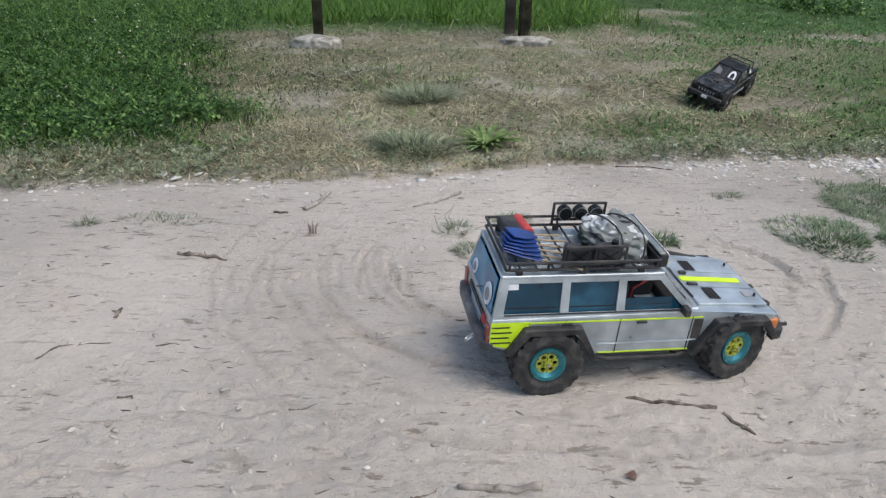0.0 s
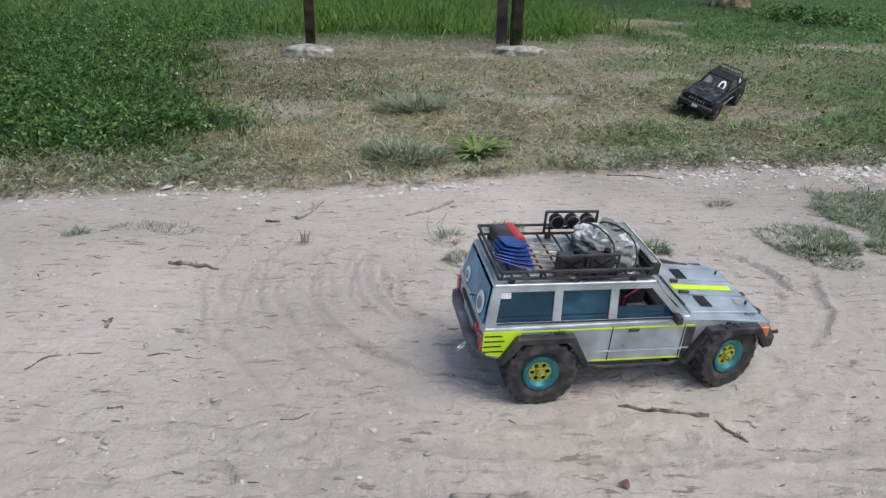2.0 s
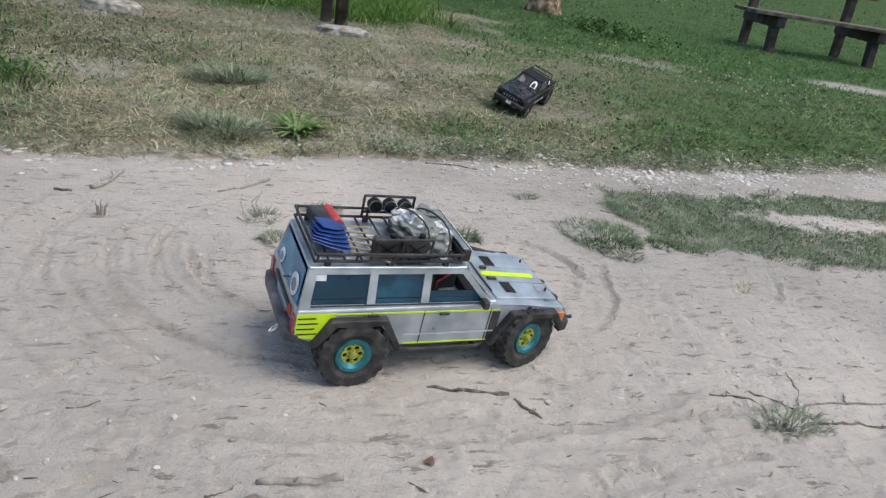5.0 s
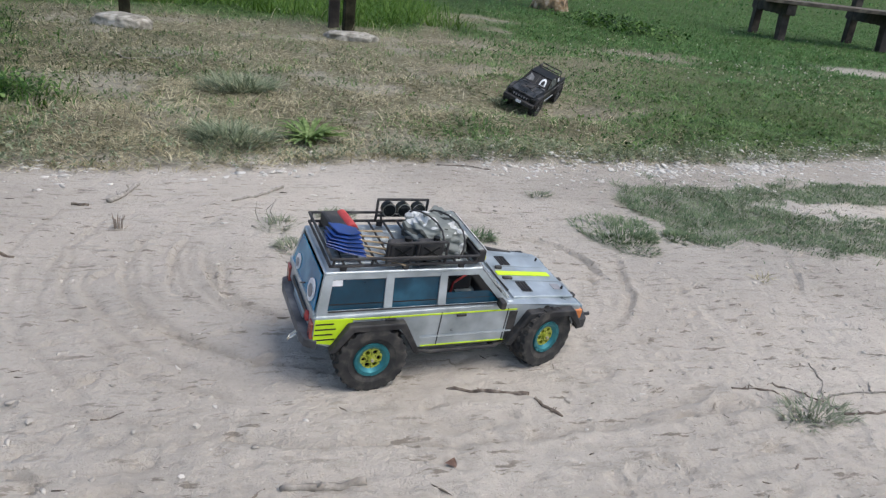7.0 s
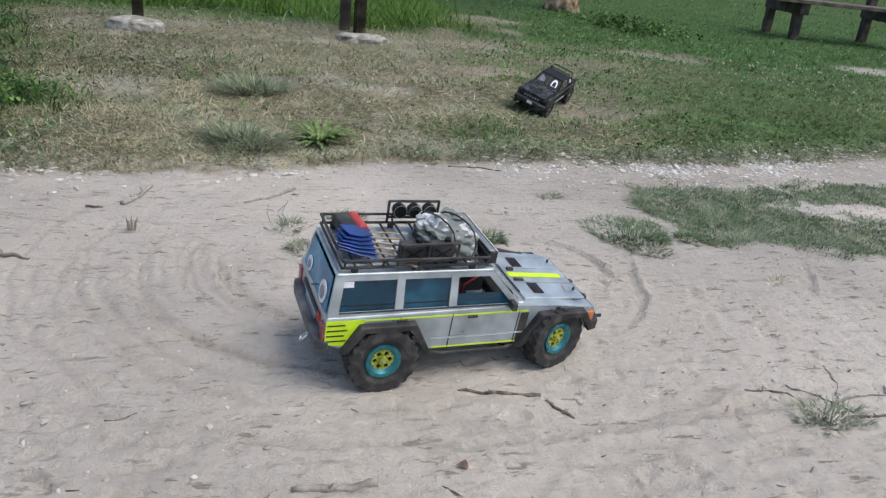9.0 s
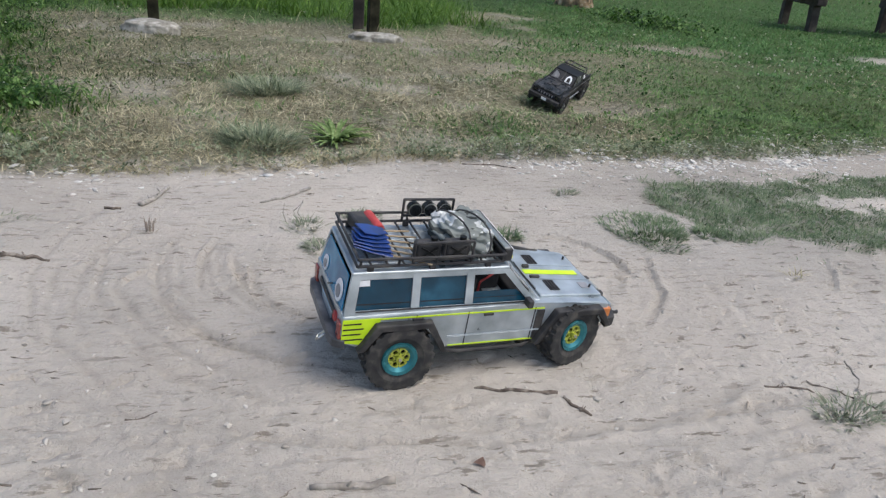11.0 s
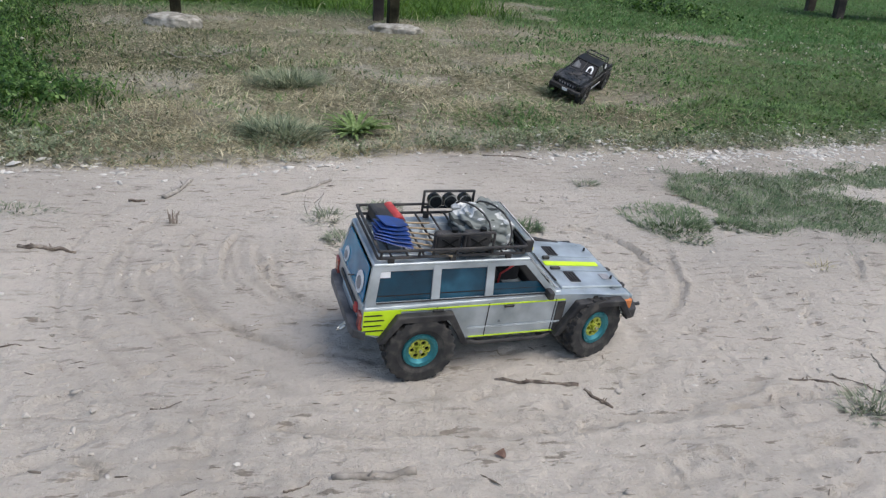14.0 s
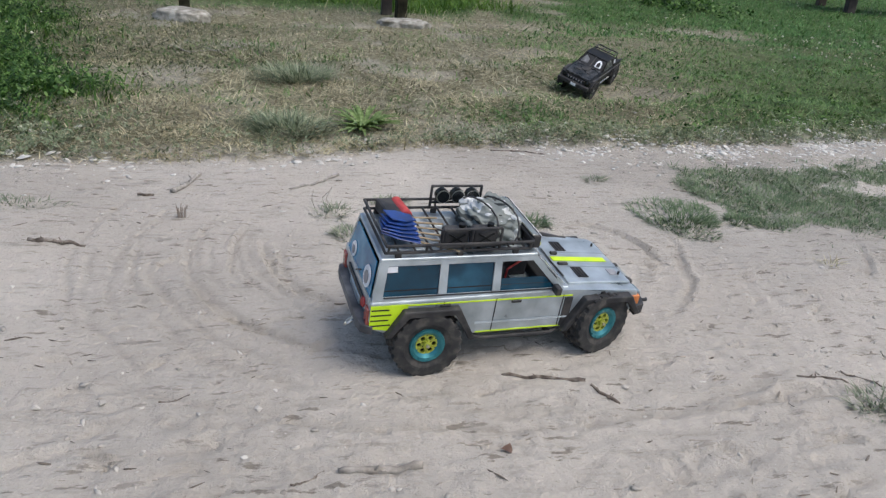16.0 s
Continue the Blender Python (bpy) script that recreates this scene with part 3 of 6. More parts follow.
def leaflets(name, x, y, rng, size, high, mat):
    """Small trefoil leaves held level on the turf."""
    n = len(x)
    z = level(x, y) + rng.uniform(*high, n)
    r = rng.uniform(*size, n)
    a = rng.uniform(0, 2 * np.pi, n)
    tilt = rng.uniform(-0.9, 0.9, (n, 2))
    V = []
    for k in range(3):
        for da, rr in ((0, 0.05), (-0.5, 0.8), (0, 1.0), (0.5, 0.8)):
            q = a + k * 2.094 + da
            px, py = np.cos(q) * r * rr, np.sin(q) * r * rr
            V.append(np.stack([x + px, y + py, z + px * tilt[:, 0] + py * tilt[:, 1] + (0.0015 if rr == 1.0 else 0)], -1))
    v = np.stack(V, 1)
    o = np.arange(n)[:, None] * 12
    q = np.concatenate([np.array([0, 1, 2, 3]) + 4 * k + o for k in range(3)])
    return stuff_mesh(name, v.reshape(-1, 3), q, np.zeros((0, 3), int), mat)


def kept(n, rng, weight, y0, y1, lean=1.3):
    x, y = spread(n, rng, y0, y1, lean)
    ok = rng.rand(n) < weight(x, y)
    return x[ok], y[ok]


def meadow(x, y):
    return turf(x, y) * (1 - lush(x, y)) * (1 - 0.93 * dry(x, y)) * (1 - 0.88 * worn(x, y)) * (1 - step(0.75 - np.hypot((x - 5.0) / 0.9, (y - 5.05) / 0.45), 0, 0.4))


def tall_zone(x, y):
    """The long unmown grass behind the posts."""
    return step(y - (5.35 + (wave(x, y, 0.5, 20) - 0.5) * 0.7), 0, 0.5) * step(1.75 - x, 0, 0.5) * (1 - 0.92 * step(-1.15 - x, 0, 0.5))


R = np.random.RandomState
r = R(11)
x, y = kept(230000, r, lambda x, y: lush(x, y) * turf(x, y), 2.0, 9.0)
tagged(new("lush_grass", blades("lush_grass", x, y, r, (0.03, 0.10), (0.0028, 0.0075), 2.3, M_LUSH, lie=0.4, sweep=0.8, clump=0.17)), "thick dark green grass on the meadow", "grass", kind="stuff")
r = R(12)
x, y = kept(190000, r, lambda x, y: np.clip(lush(x, y) * (0.1 + 1.2 * wave(x, y, 0.22, 21)) + 0.045 * meadow(x, y) ** 3 * (wave(x, y, 0.35, 22) > 0.5), 0, 1) * turf(x, y), 2.0, 7.0)
tagged(new("clover", leaflets("clover", x, y, r, (0.007, 0.018), (0.010, 0.062), M_CLOVER)), "low dark green clover leaves in the grass", "clover", kind="stuff")
r = R(13)
x, y = kept(430000, r, lambda x, y: np.clip(dry(x, y) * (0.12 + 1.15 * wave(x, y, 0.16, 23)) * (1 - 0.6 * step(wave(x, y, 0.28, 38), 0.6, 0.8)) + 0.2 * meadow(x, y) * (wave(x, y, 0.5, 24) > 0.4) + 0.7 * worn(x, y) * turf(x, y) + 0.10 * lush(x, y) * (y < 2.5), 0, 1), 1.95, 7.5)
old = r.rand(len(x)) < 0.2 + 0.25 * step(y, 3.4, 4.6) + 0.45 * step(wave(x, y, 0.19, 57), 0.45, 0.75)
tagged(new("dry_grass", blades("dry_grass", x[~old], y[~old], r, (0.018, 0.075), (0.0015, 0.0042), 2.4, M_STRAW, lie=0.96, sweep=0.3, clump=0.07, press=1.5)), "trodden yellow straw and dry grass", "dry grass", kind="stuff")
tagged(new("brown_thatch", blades("brown_thatch", x[old], y[old], r, (0.012, 0.045), (0.0015, 0.004), 2.4, M_THATCH, lie=0.9, sweep=0.3, clump=0.07, press=1.2)), "dead brown thatch between the straw", "dry grass", kind="stuff")
r = R(14)
x, y = kept(500000, r, lambda x, y: np.clip(meadow(x, y) * (0.3 + 1.1 * wave(x, y, 0.3, 25)) + 0.30 * dry(x, y) * step(wave(x, y, 0.22, 26), 0.45, 0.75), 0, 1) * (1 - tall_zone(x, y)), 2.05, 13.0)
fresh = r.rand(len(x)) < step(x - 0.62 * y + (wave(x, y, 0.6, 56) - 0.5) * 1.6, -0.4, 0.6) * step(y, 3.1, 4.2)
tagged(new("meadow_grass", blades("meadow_grass", x[~fresh], y[~fresh], r, (0.012, 0.046), (0.002, 0.0062), 2.6, M_THIN, lie=0.68, sweep=0.6, clump=0.11)), "short olive-green meadow grass, thin in places", "grass", kind="stuff")
tagged(new("fresh_grass", blades("fresh_grass", x[fresh], y[fresh], r, (0.012, 0.045), (0.0022, 0.0065), 2.6, M_FRESH, lie=0.65, sweep=0.6, clump=0.14)), "short fresh green grass with clover in front of the bench", "grass", kind="stuff")
r = R(9)
x, y = kept(230000, r, lambda x, y: dry(x, y) * np.clip(step(-0.05 - 0.12 * (y - 3) - x + (wave(x, y, 0.4, 62) - 0.5) * 1.3, -0.3, 0.7) * step(y, 2.7, 3.6) + 0.3 * step(wave(x, y, 0.24, 63) * 0.6 + wave(x, y, 0.08, 65) * 0.4, 0.55, 0.72), 0, 1), 2.1, 6.0)
tagged(new("olive_grass", blades("olive_grass", x, y, r, (0.015, 0.06), (0.0018, 0.005), 2.4, M_OLIVE, lie=0.93, sweep=0.6, clump=0.12)), "dark olive grass creeping through the straw", "grass", kind="stuff")
r = R(10)
x, y = kept(90000, r, lambda x, y: meadow(x, y) * (1 - tall_zone(x, y)) * step(x - 0.3 * y, -0.5, 0.5) * (0.4 + 0.9 * wave(x, y, 0.5, 59)), 4.6, 13.0, 1.1)
tagged(new("bench_meadow", blades("bench_meadow", x, y, r, (0.025, 0.07), (0.004, 0.010), 2.4, M_FRESH, lie=0.5, sweep=0.6, clump=0.2)), "fresh green meadow grass round the bench", "grass", kind="stuff")
r = R(15)
x, y = kept(130000, r, lambda x, y: tall_zone(x, y), 5.0, 13.0, 1.1)
tagged(new("tall_grass", blades("tall_grass", x, y, r, (0.04, 0.26), (0.004, 0.009), 2.4, M_TALL, lie=0.15)), "long bright green unmown grass behind the posts", "grass", kind="stuff")
r = R(16)
fx, fy = kept(22000, r, lambda x, y: step(y, 12, 14) * 0.9, 12.0, 60.0, 1.1)
tagged(new("far_meadow", blades("far_meadow", fx, fy, r, (0.03, 0.10), (0.015, 0.04), 1.6, M_FRESH)), "distant green meadow grass", "grass", kind="stuff")
r = R(18)
x, y = np.concatenate([r.uniform(-1.2, 1.1, 170), r.uniform(-0.8, 3.0, 50)]), np.concatenate([r.uniform(4.6, 5.5, 170), r.uniform(3.4, 5.0, 50)])
tagged(new("dry_stalks", blades("dry_stalks", x, y, r, (0.05, 0.14), (0.002, 0.0045), 2.2, M_STRAW, lie=0.3)), "pale dry grass stalks standing near the posts", "dry stalks", kind="stuff")
# dusty leaves and straw along the edge of the dirt
r = R(19)
n = 60000
x = r.uniform(-2.2, 3.2, n)
y = verge(x) + np.abs(r.normal(0, 1, n)) * np.interp(x, (-0.9, 0, 0.6), (0.24, 0.11, 0.08)) - 0.06 * r.rand(n)
ok = (r.rand(n) < 0.1 + 1.1 * wave(x, y, 0.11, 54)) & (r.rand(n) < np.interp(x, (-1, 0.4, 0.8, 3), (0.65, 0.5, 0.2, 0.1)))
ok &= np.hypot(x - 0.14, y - 2.28) > 0.13
x, y = x[ok], y[ok]
green = r.rand(len(x)) < np.interp(x, (-0.75, -0.5, 0.3, 0.7), (0.5, 0.1, 0.14, 0.6))
tagged(new("verge_leaves", leaflets("verge_leaves", x[green], y[green], r, (0.005, 0.012), (0.003, 0.035), M_VERGE)), "dusty clover and weed leaves along the verge", "weeds", kind="stuff")
tagged(new("verge_straw", blades("verge_straw", x[~green], y[~green], r, (0.02, 0.07), (0.0016, 0.004), 2.4, M_STRAW, lie=0.92, short=True, sweep=0.5)), "flattened dry straw along the verge", "dry grass", kind="stuff")
# white clover heads
r = R(17)
x, y = kept(5200, r, lambda x, y: np.clip(0.12 * lush(x, y) + 0.5 * meadow(x, y) * step(1.3 - np.hypot((x - 3.3) / 1.1, (y - 4.7) / 0.95), 0, 0.9) + 0.1 * meadow(x, y) * (y > 3.2), 0, 1) * (1 - tall_zone(x, y)), 2.3, 10.0, 1.05)
n = len(x)
z, s = level(x, y) + r.uniform(0.025, 0.06, n), r.uniform(0.004, 0.011, n)
V = np.stack([np.stack([x + s * a, y + s * b, z + s * c], -1) for a, b, c in ((1, 0, 0), (0, 1, 0), (-1, 0, 0), (0, -1, 0), (0, 0, 0.9), (0, 0, -0.7))], 1)
o = np.arange(n)[:, None] * 6
T = np.concatenate([np.array(t) + o for t in ((0, 1, 4), (1, 2, 4), (2, 3, 4), (3, 0, 4), (1, 0, 5), (2, 1, 5), (3, 2, 5), (0, 3, 5))])
tagged(new("clover_flowers", stuff_mesh("clover_flowers", V.reshape(-1, 3), np.zeros((0, 4), int), T, M_FLOWER, True)), "small white clover flower heads in the grass", "flowers", kind="stuff")


def tuft(x, y, size, tall, count, mat, seed, label, name="grass_tuft", flat=0.6, lie=0.15):
    """A clump of grass of its own, size: its half length along x and y."""
    r = R(seed)
    q, a = np.sqrt(r.rand(count)), r.uniform(0, 2 * np.pi, count)
    q = q * (0.62 + 0.75 * wave(np.cos(a), np.sin(a), 0.7, seed))
    px, py = x + np.cos(a) * q * size[0], y + np.sin(a) * q * size[1]
    ok = r.rand(count) < 0.35 + wave(px, py, 0.05, seed)
    px, py = px[ok], py[ok]
    z0 = float(level(x, y))
    q, a = q[ok], a[ok]
    me = blades(name, (px - x) * 0.75, (py - y) * 0.75, r, (tall[0] * 0.6, tall[1] * 0.8), (0.0018, 0.0042) if mat is not M_SEDGE else (0.0022, 0.005), flat * 3, mat, lie=lie, heading=a + r.normal(0, 0.8, len(a)), spring=0.4 + (3.4 if mat is M_SEDGE else 2.2) * q * r.uniform(0.5, 1.4, len(q)), base=level(px, py) - z0 - 0.003)
    ob = new(name, me)
    ob.location = (x, y, z0)
    return tagged(ob, label, "grass tuft", "grass tufts")


DUST = "dusty grey-green grass tuft growing out of bare dirt"
GREY = "grey-green grass tuft among dry straw"
for i, (x, y, sx, sy, lo, hi, n, mat, lab) in enumerate((
        (0.03, 1.60, 0.05, 0.05, 0.02, 0.06, 150, M_DUSTY, "sparse dusty weed tuft with thin bare stalks"), (0.07, 1.475, 0.065, 0.045, 0.015, 0.045, 340, M_DUSTY, DUST),
        (0.175, 1.665, 0.065, 0.035, 0.015, 0.045, 260, M_DUSTY, DUST), (0.20, 1.505, 0.068, 0.045, 0.02, 0.05, 420, M_PATCH, DUST),
        (0.43, 1.56, 0.06, 0.035, 0.015, 0.04, 200, M_DUSTY, "low dry grass tuft on bare dirt"), (0.525, 1.545, 0.055, 0.035, 0.02, 0.055, 330, M_PATCH, DUST),
        (0.81, 1.865, 0.05, 0.025, 0.015, 0.04, 170, M_DUSTY, DUST), (0.945, 1.565, 0.165, 0.16, 0.012, 0.042, 2300, M_PATCH, "large flat green grass tuft on bare dirt"), (1.10, 1.555, 0.07, 0.05, 0.015, 0.04, 420, M_PATCH, "low green grass tuft on bare dirt"),
        (-0.90, 1.62, 0.035, 0.025, 0.015, 0.04, 130, M_DUSTY, DUST), (-0.72, 1.645, 0.15, 0.05, 0.01, 0.032, 420, M_DUSTY, "thin dry grass tuft lying on dirt"),
        (1.19, 1.30, 0.03, 0.025, 0.02, 0.05, 34, M_STRAW, "small dry twiggy weed on bare dirt"), (0.925, 0.79, 0.10, 0.055, 0.015, 0.050, 300, M_DUSTY, "dark dusty grass tuft beside broken twigs"),
        (1.06, 3.06, 0.06, 0.05, 0.03, 0.10, 170, M_SEDGE, "thin grass tuft beside the black pickup's wheel"), (1.33, 2.99, 0.05, 0.04, 0.03, 0.08, 110, M_SEDGE, "thin grass tuft beside the black pickup's wheel"),
        (-0.10, 3.02, 0.17, 0.16, 0.06, 0.19, 1100, M_SEDGE, GREY), (-0.10, 2.26, 0.18, 0.13, 0.05, 0.145, 1150, M_SEDGE, GREY), (-1.6, 2.72, 0.14, 0.14, 0.06, 0.14, 900, M_LUSH, "long dark green grass tuft in the meadow"))):
    tuft(x, y, (sx, sy), (lo, hi), n, mat, 100 + i, lab)

# the broad strip of grass that has taken hold on the dirt
r = R(30)
n = 150000
x, y = r.uniform(1.05, 3.0, n), r.uniform(1.36, 2.14, n)
edge = strip(x, y)
ok = r.rand(n) < (0.012 + 0.988 * step(1.2 - edge, 0, 0.4)) * (0.35 + 0.8 * wave(x, y, 0.07, 29)) * (edge < 1.6)
tagged(new("grass_strip", blades("grass_strip", x[ok], y[ok], r, (0.009, 0.027), (0.0014, 0.0032), 2.1, M_PATCH, lie=0.6, short=True, sweep=0.6, clump=0.08)), "strip of short green grass growing on the dirt track", "grass", kind="stuff")


def weed(x, y):
    """A flat rosette of long toothed leaves."""
    root = new("weed_plant")
    root.location = (x, y, float(level(x, y)))
    tagged(root, "bright green broad-leaved weed rosette at the dirt's edge", "weed")
    rng = random.Random(5)
    for k in range(62):
        a, ln_, up = rng.uniform(0, 6.283), rng.uniform(0.08, 0.17), rng.uniform(0.3, 1.2)
        bm = bmesh.new()
        rows = []
        for i in range(7):
            t = i / 6
            w = 0.0055 * math.sin(math.pi * min(1, t * 0.9 + 0.08)) ** 0.8 * (1 + (0.35 if i % 2 else -0.2))
            c = Vector((math.cos(a), math.sin(a), 0)) * ln_ * t * (1 - 0.25 * up * t) + Vector((0, 0, ln_ * up * (0.75 * t - 0.45 * t * t)))
            s = Vector((-math.sin(a), math.cos(a), 0)) * w
            rows.append([bm.verts.new(c - s + Vector((0, 0, w * 0.5))), bm.verts.new(c), bm.verts.new(c + s + Vector((0, 0, w * 0.5)))])
        for p, q in zip(rows, rows[1:]):
            bm.faces.new((p[0], p[1], q[1], q[0]))
            bm.faces.new((p[1], p[2], q[2], q[1]))
        part("leaf", bm, M_WEED, root, smooth=True)


weed(0.14, 2.30)

# ---------------------------------------------------------------- stones and litter


def scatter(name, x, y, size, rng, mat, squash, label, category, sink=0.3, swing=None):
    """Many small faceted stones or chips as one mesh."""
    n = len(x)
    t = (1 + 5 ** 0.5) / 2
    ico = np.array([(-1, t, 0), (1, t, 0), (-1, -t, 0), (1, -t, 0), (0, -1, t), (0, 1, t), (0, -1, -t), (0, 1, -t), (t, 0, -1), (t, 0, 1), (-t, 0, -1), (-t, 0, 1)]) / 1.9
    tri = np.array([(0, 11, 5), (0, 5, 1), (0, 1, 7), (0, 7, 10), (0, 10, 11), (1, 5, 9), (5, 11, 4), (11, 10, 2), (10, 7, 6), (7, 1, 8), (3, 9, 4), (3, 4, 2), (3, 2, 6), (3, 6, 8), (3, 8, 9), (4, 9, 5), (2, 4, 11), (6, 2, 10), (8, 6, 7), (9, 8, 1)])
    v = ico[None] * (1 + rng.uniform(-0.5, 0.4, (n, 12, 1))) * np.array(squash) * (1 + rng.uniform(-0.3, 0.3, (n, 1, 3))) * size[:, None, None]
    a = rng.uniform(0, 2 * np.pi, n) if swing is None else rng.normal(0.1, swing, n)
    c, s = np.cos(a)[:, None], np.sin(a)[:, None]
    vx, vy = v[..., 0] * c - v[..., 1] * s, v[..., 0] * s + v[..., 1] * c
    v = np.stack([vx + x[:, None], vy + y[:, None], v[..., 2] + (level(x, y) + size * squash[2] * sink)[:, None]], -1)
    o = np.arange(n)[:, None, None] * 12
    me = stuff_mesh(name, v.reshape(-1, 3), np.zeros((0, 4), int), (tri[None] + o).reshape(-1, 3), mat)
    return tagged(new(name, me), label, category, kind="stuff")


r = R(40)
n = 42000
x = r.uniform(-2.2, 5.0, n)
y = verge(x) - 0.05 + r.normal(0, 0.060, n) * r.choice([1, 1, 1, 2.2], n)
ok = r.rand(n) < np.interp(x, (-2, -0.9, -0.6, -0.3, 0.0, 0.3, 0.7, 1.0, 1.4, 3.2, 5), (0.05, 0.10, 0.06, 0.03, 0.10, 0.06, 0.09, 0.30, 0.85, 0.8, 0.4)) * (0.06 + 1.4 * wave(x, y, 0.13, 31) ** 2.0)
x, y = x[ok], y[ok]
scatter("limestone_gravel", x, y, (0.0020 + 0.0078 * r.rand(len(x)) ** 2.2) * r.choice([1, 1, 1, 1, 1, 1, 1, 1, 1, 1, 1, 1.4], len(x)), r, M_LIME, (1.45, 0.85, 0.36), "white limestone chips along the verge", "gravel", 0.1)
r = R(41)
x, y = r.uniform(-1.6, 2.6, 4200), 0.45 + 1.75 * r.rand(4200) ** 1.1
ok = (r.rand(4200) < 0.1 + 1.1 * wave(x, y, 0.16, 32) ** 1.6) & (y < verge(x))
x, y = x[ok], y[ok]
scatter("pebbles", x, y, 0.0009 + 0.0048 * r.rand(len(x)) ** 5, r, M_PEBBLE, (1.3, 0.85, 0.42), "small pale pebbles scattered on the dirt", "pebbles", 0.1)
r = R(42)
x, y = r.uniform(-1.5, 2.6, 900), 0.5 + 1.6 * r.rand(900)
ok = (r.rand(900) < 0.04 + 1.3 * wave(x, y, 0.22, 58) ** 2.5) & (y < verge(x))
x, y = x[ok], y[ok]
scatter("plant_litter", x, y, 0.0010 + 0.0042 * r.rand(len(x)) ** 3, r, M_CHIP, (2.2, 0.55, 0.28), "dark bits of bark and twig on the dirt", "litter", 0.3, 0.5)
r = R(44)
x, y = r.uniform(-1.5, 2.6, 2400), 0.5 + 1.6 * r.rand(2400) ** 1.2
ok = (r.rand(2400) < 0.06 + 1.2 * wave(x, y, 0.25, 37) ** 2.4) & (y < verge(x))
x, y = x[ok], y[ok]
scatter("twig_bits", x, y, 0.0009 + 0.0035 * r.rand(len(x)) ** 2.5, r, M_CHIP, (3.4, 0.42, 0.3), "thin dark bits of twig on the dirt", "twigs", 0.5, 0.6)
r = R(43)
x, y = r.uniform(-1.5, 2.6, 14000), 0.5 + 1.6 * r.rand(14000) ** 1.2
ok = (r.rand(14000) < step(wave(x, y, 0.12, 35) * 0.6 + wave(x, y, 0.4, 36) * 0.4, 0.38, 0.8)) & (y < verge(x))
x, y = x[ok], y[ok]
scatter("earth_crumbs", x, y, 0.0010 + 0.0050 * r.rand(len(x)) ** 5, r, M_CRUMB, (1.4, 0.9, 0.45), "sand-coloured crumbs of dry earth on the dirt", "earth", 0.1)


def stone(x, y, s, seed, mat, label, flat=0.6):
    rng = random.Random(seed)
    s *= 0.54
    bm = bmesh.new()
    for _ in range(16):  # a broken, angular body
        d = Vector((rng.gauss(0, 1), rng.gauss(0, 1), rng.gauss(0, 1))).normalized() * rng.uniform(0.8, 1.15) * s
        bm.verts.new((d.x * 1.25, d.y * 0.85, d.z * flat))
    bmesh.ops.convex_hull(bm, input=bm.verts)
    bmesh.ops.delete(bm, geom=[v for v in bm.verts if not v.link_faces], context="VERTS")
    ob = put("stone", bm, mat, smooth=False)
    ob.matrix_world = pose(x, y, float(level(x, y)) + s * flat * 0.45, rng.uniform(-12, 12), rng.uniform(-12, 12), rng.uniform(0, 360))
    return tagged(ob, label, "stone", "loose stones")


PALE, SAND, CLOD = "pale limestone lying on sandy dirt", "sandy stone half sunk in dirt", "dark clod of earth lying on dirt"
for i, (x, y, s, k) in enumerate(((-0.74, 2.25, 0.022, 0), (0.825, 2.21, 0.020, 0), (-0.86, 2.21, 0.024, 0), (-0.555, 0.833, 0.010, 0), (-0.505, 0.845, 0.013, 2), (-0.409, 0.885, 0.0125, 1), (-0.319, 0.888, 0.014, 1),
        (-0.445, 0.764, 0.011, 1), (-0.105, 0.751, 0.008, 0), (-0.094, 0.857, 0.011, 1), (-0.46, 1.272, 0.008, 0), (0.876, 1.036, 0.011, 1), (1.115, 1.062, 0.009, 0), (1.04, 0.969, 0.010, 0), (0.738, 0.971, 0.011, 1),
        (0.432, 1.06, 0.012, 2), (-0.142, 1.188, 0.007, 0), (-0.349, 0.82, 0.009, 0), (1.17, 2.12, 0.026, 0), (1.19, 2.35, 0.02, 0), (1.43, 2.21, 0.03, 0), (1.52, 2.2, 0.024, 0), (-0.56, 1.0, 0.007, 0), (-0.16, 1.06, 0.008, 0), (0.02, 2.0, 0.024, 0), (0.07, 1.99, 0.018, 0),
        (-0.84, 1.985, 0.03, 0), (-0.79, 1.945, 0.03, 0), (-0.747, 1.912, 0.022, 0), (-0.734, 1.98, 0.024, 0), (-0.685, 1.95, 0.02, 0), (-0.645, 1.962, 0.016, 0), (-0.80, 1.896, 0.018, 0), (-0.88, 1.93, 0.022, 0),
        (0.0, 1.973, 0.022, 0), (0.042, 1.996, 0.02, 0), (0.09, 1.957, 0.018, 0), (-0.105, 1.954, 0.022, 0), (-0.07, 1.96, 0.012, 0), (0.13, 1.985, 0.016, 0), (0.17, 2.03, 0.018, 0), (-0.82, 2.19, 0.03, 0), (0.02, 0.66, 0.012, 0))):
    stone(x, y, s, 500 + i, (M_LIME if y > 1.4 else M_PEBBLE, M_CRUMB, M_CHIP)[k], (PALE, SAND, CLOD)[k], 0.45 if y > 1.4 else 0.62)


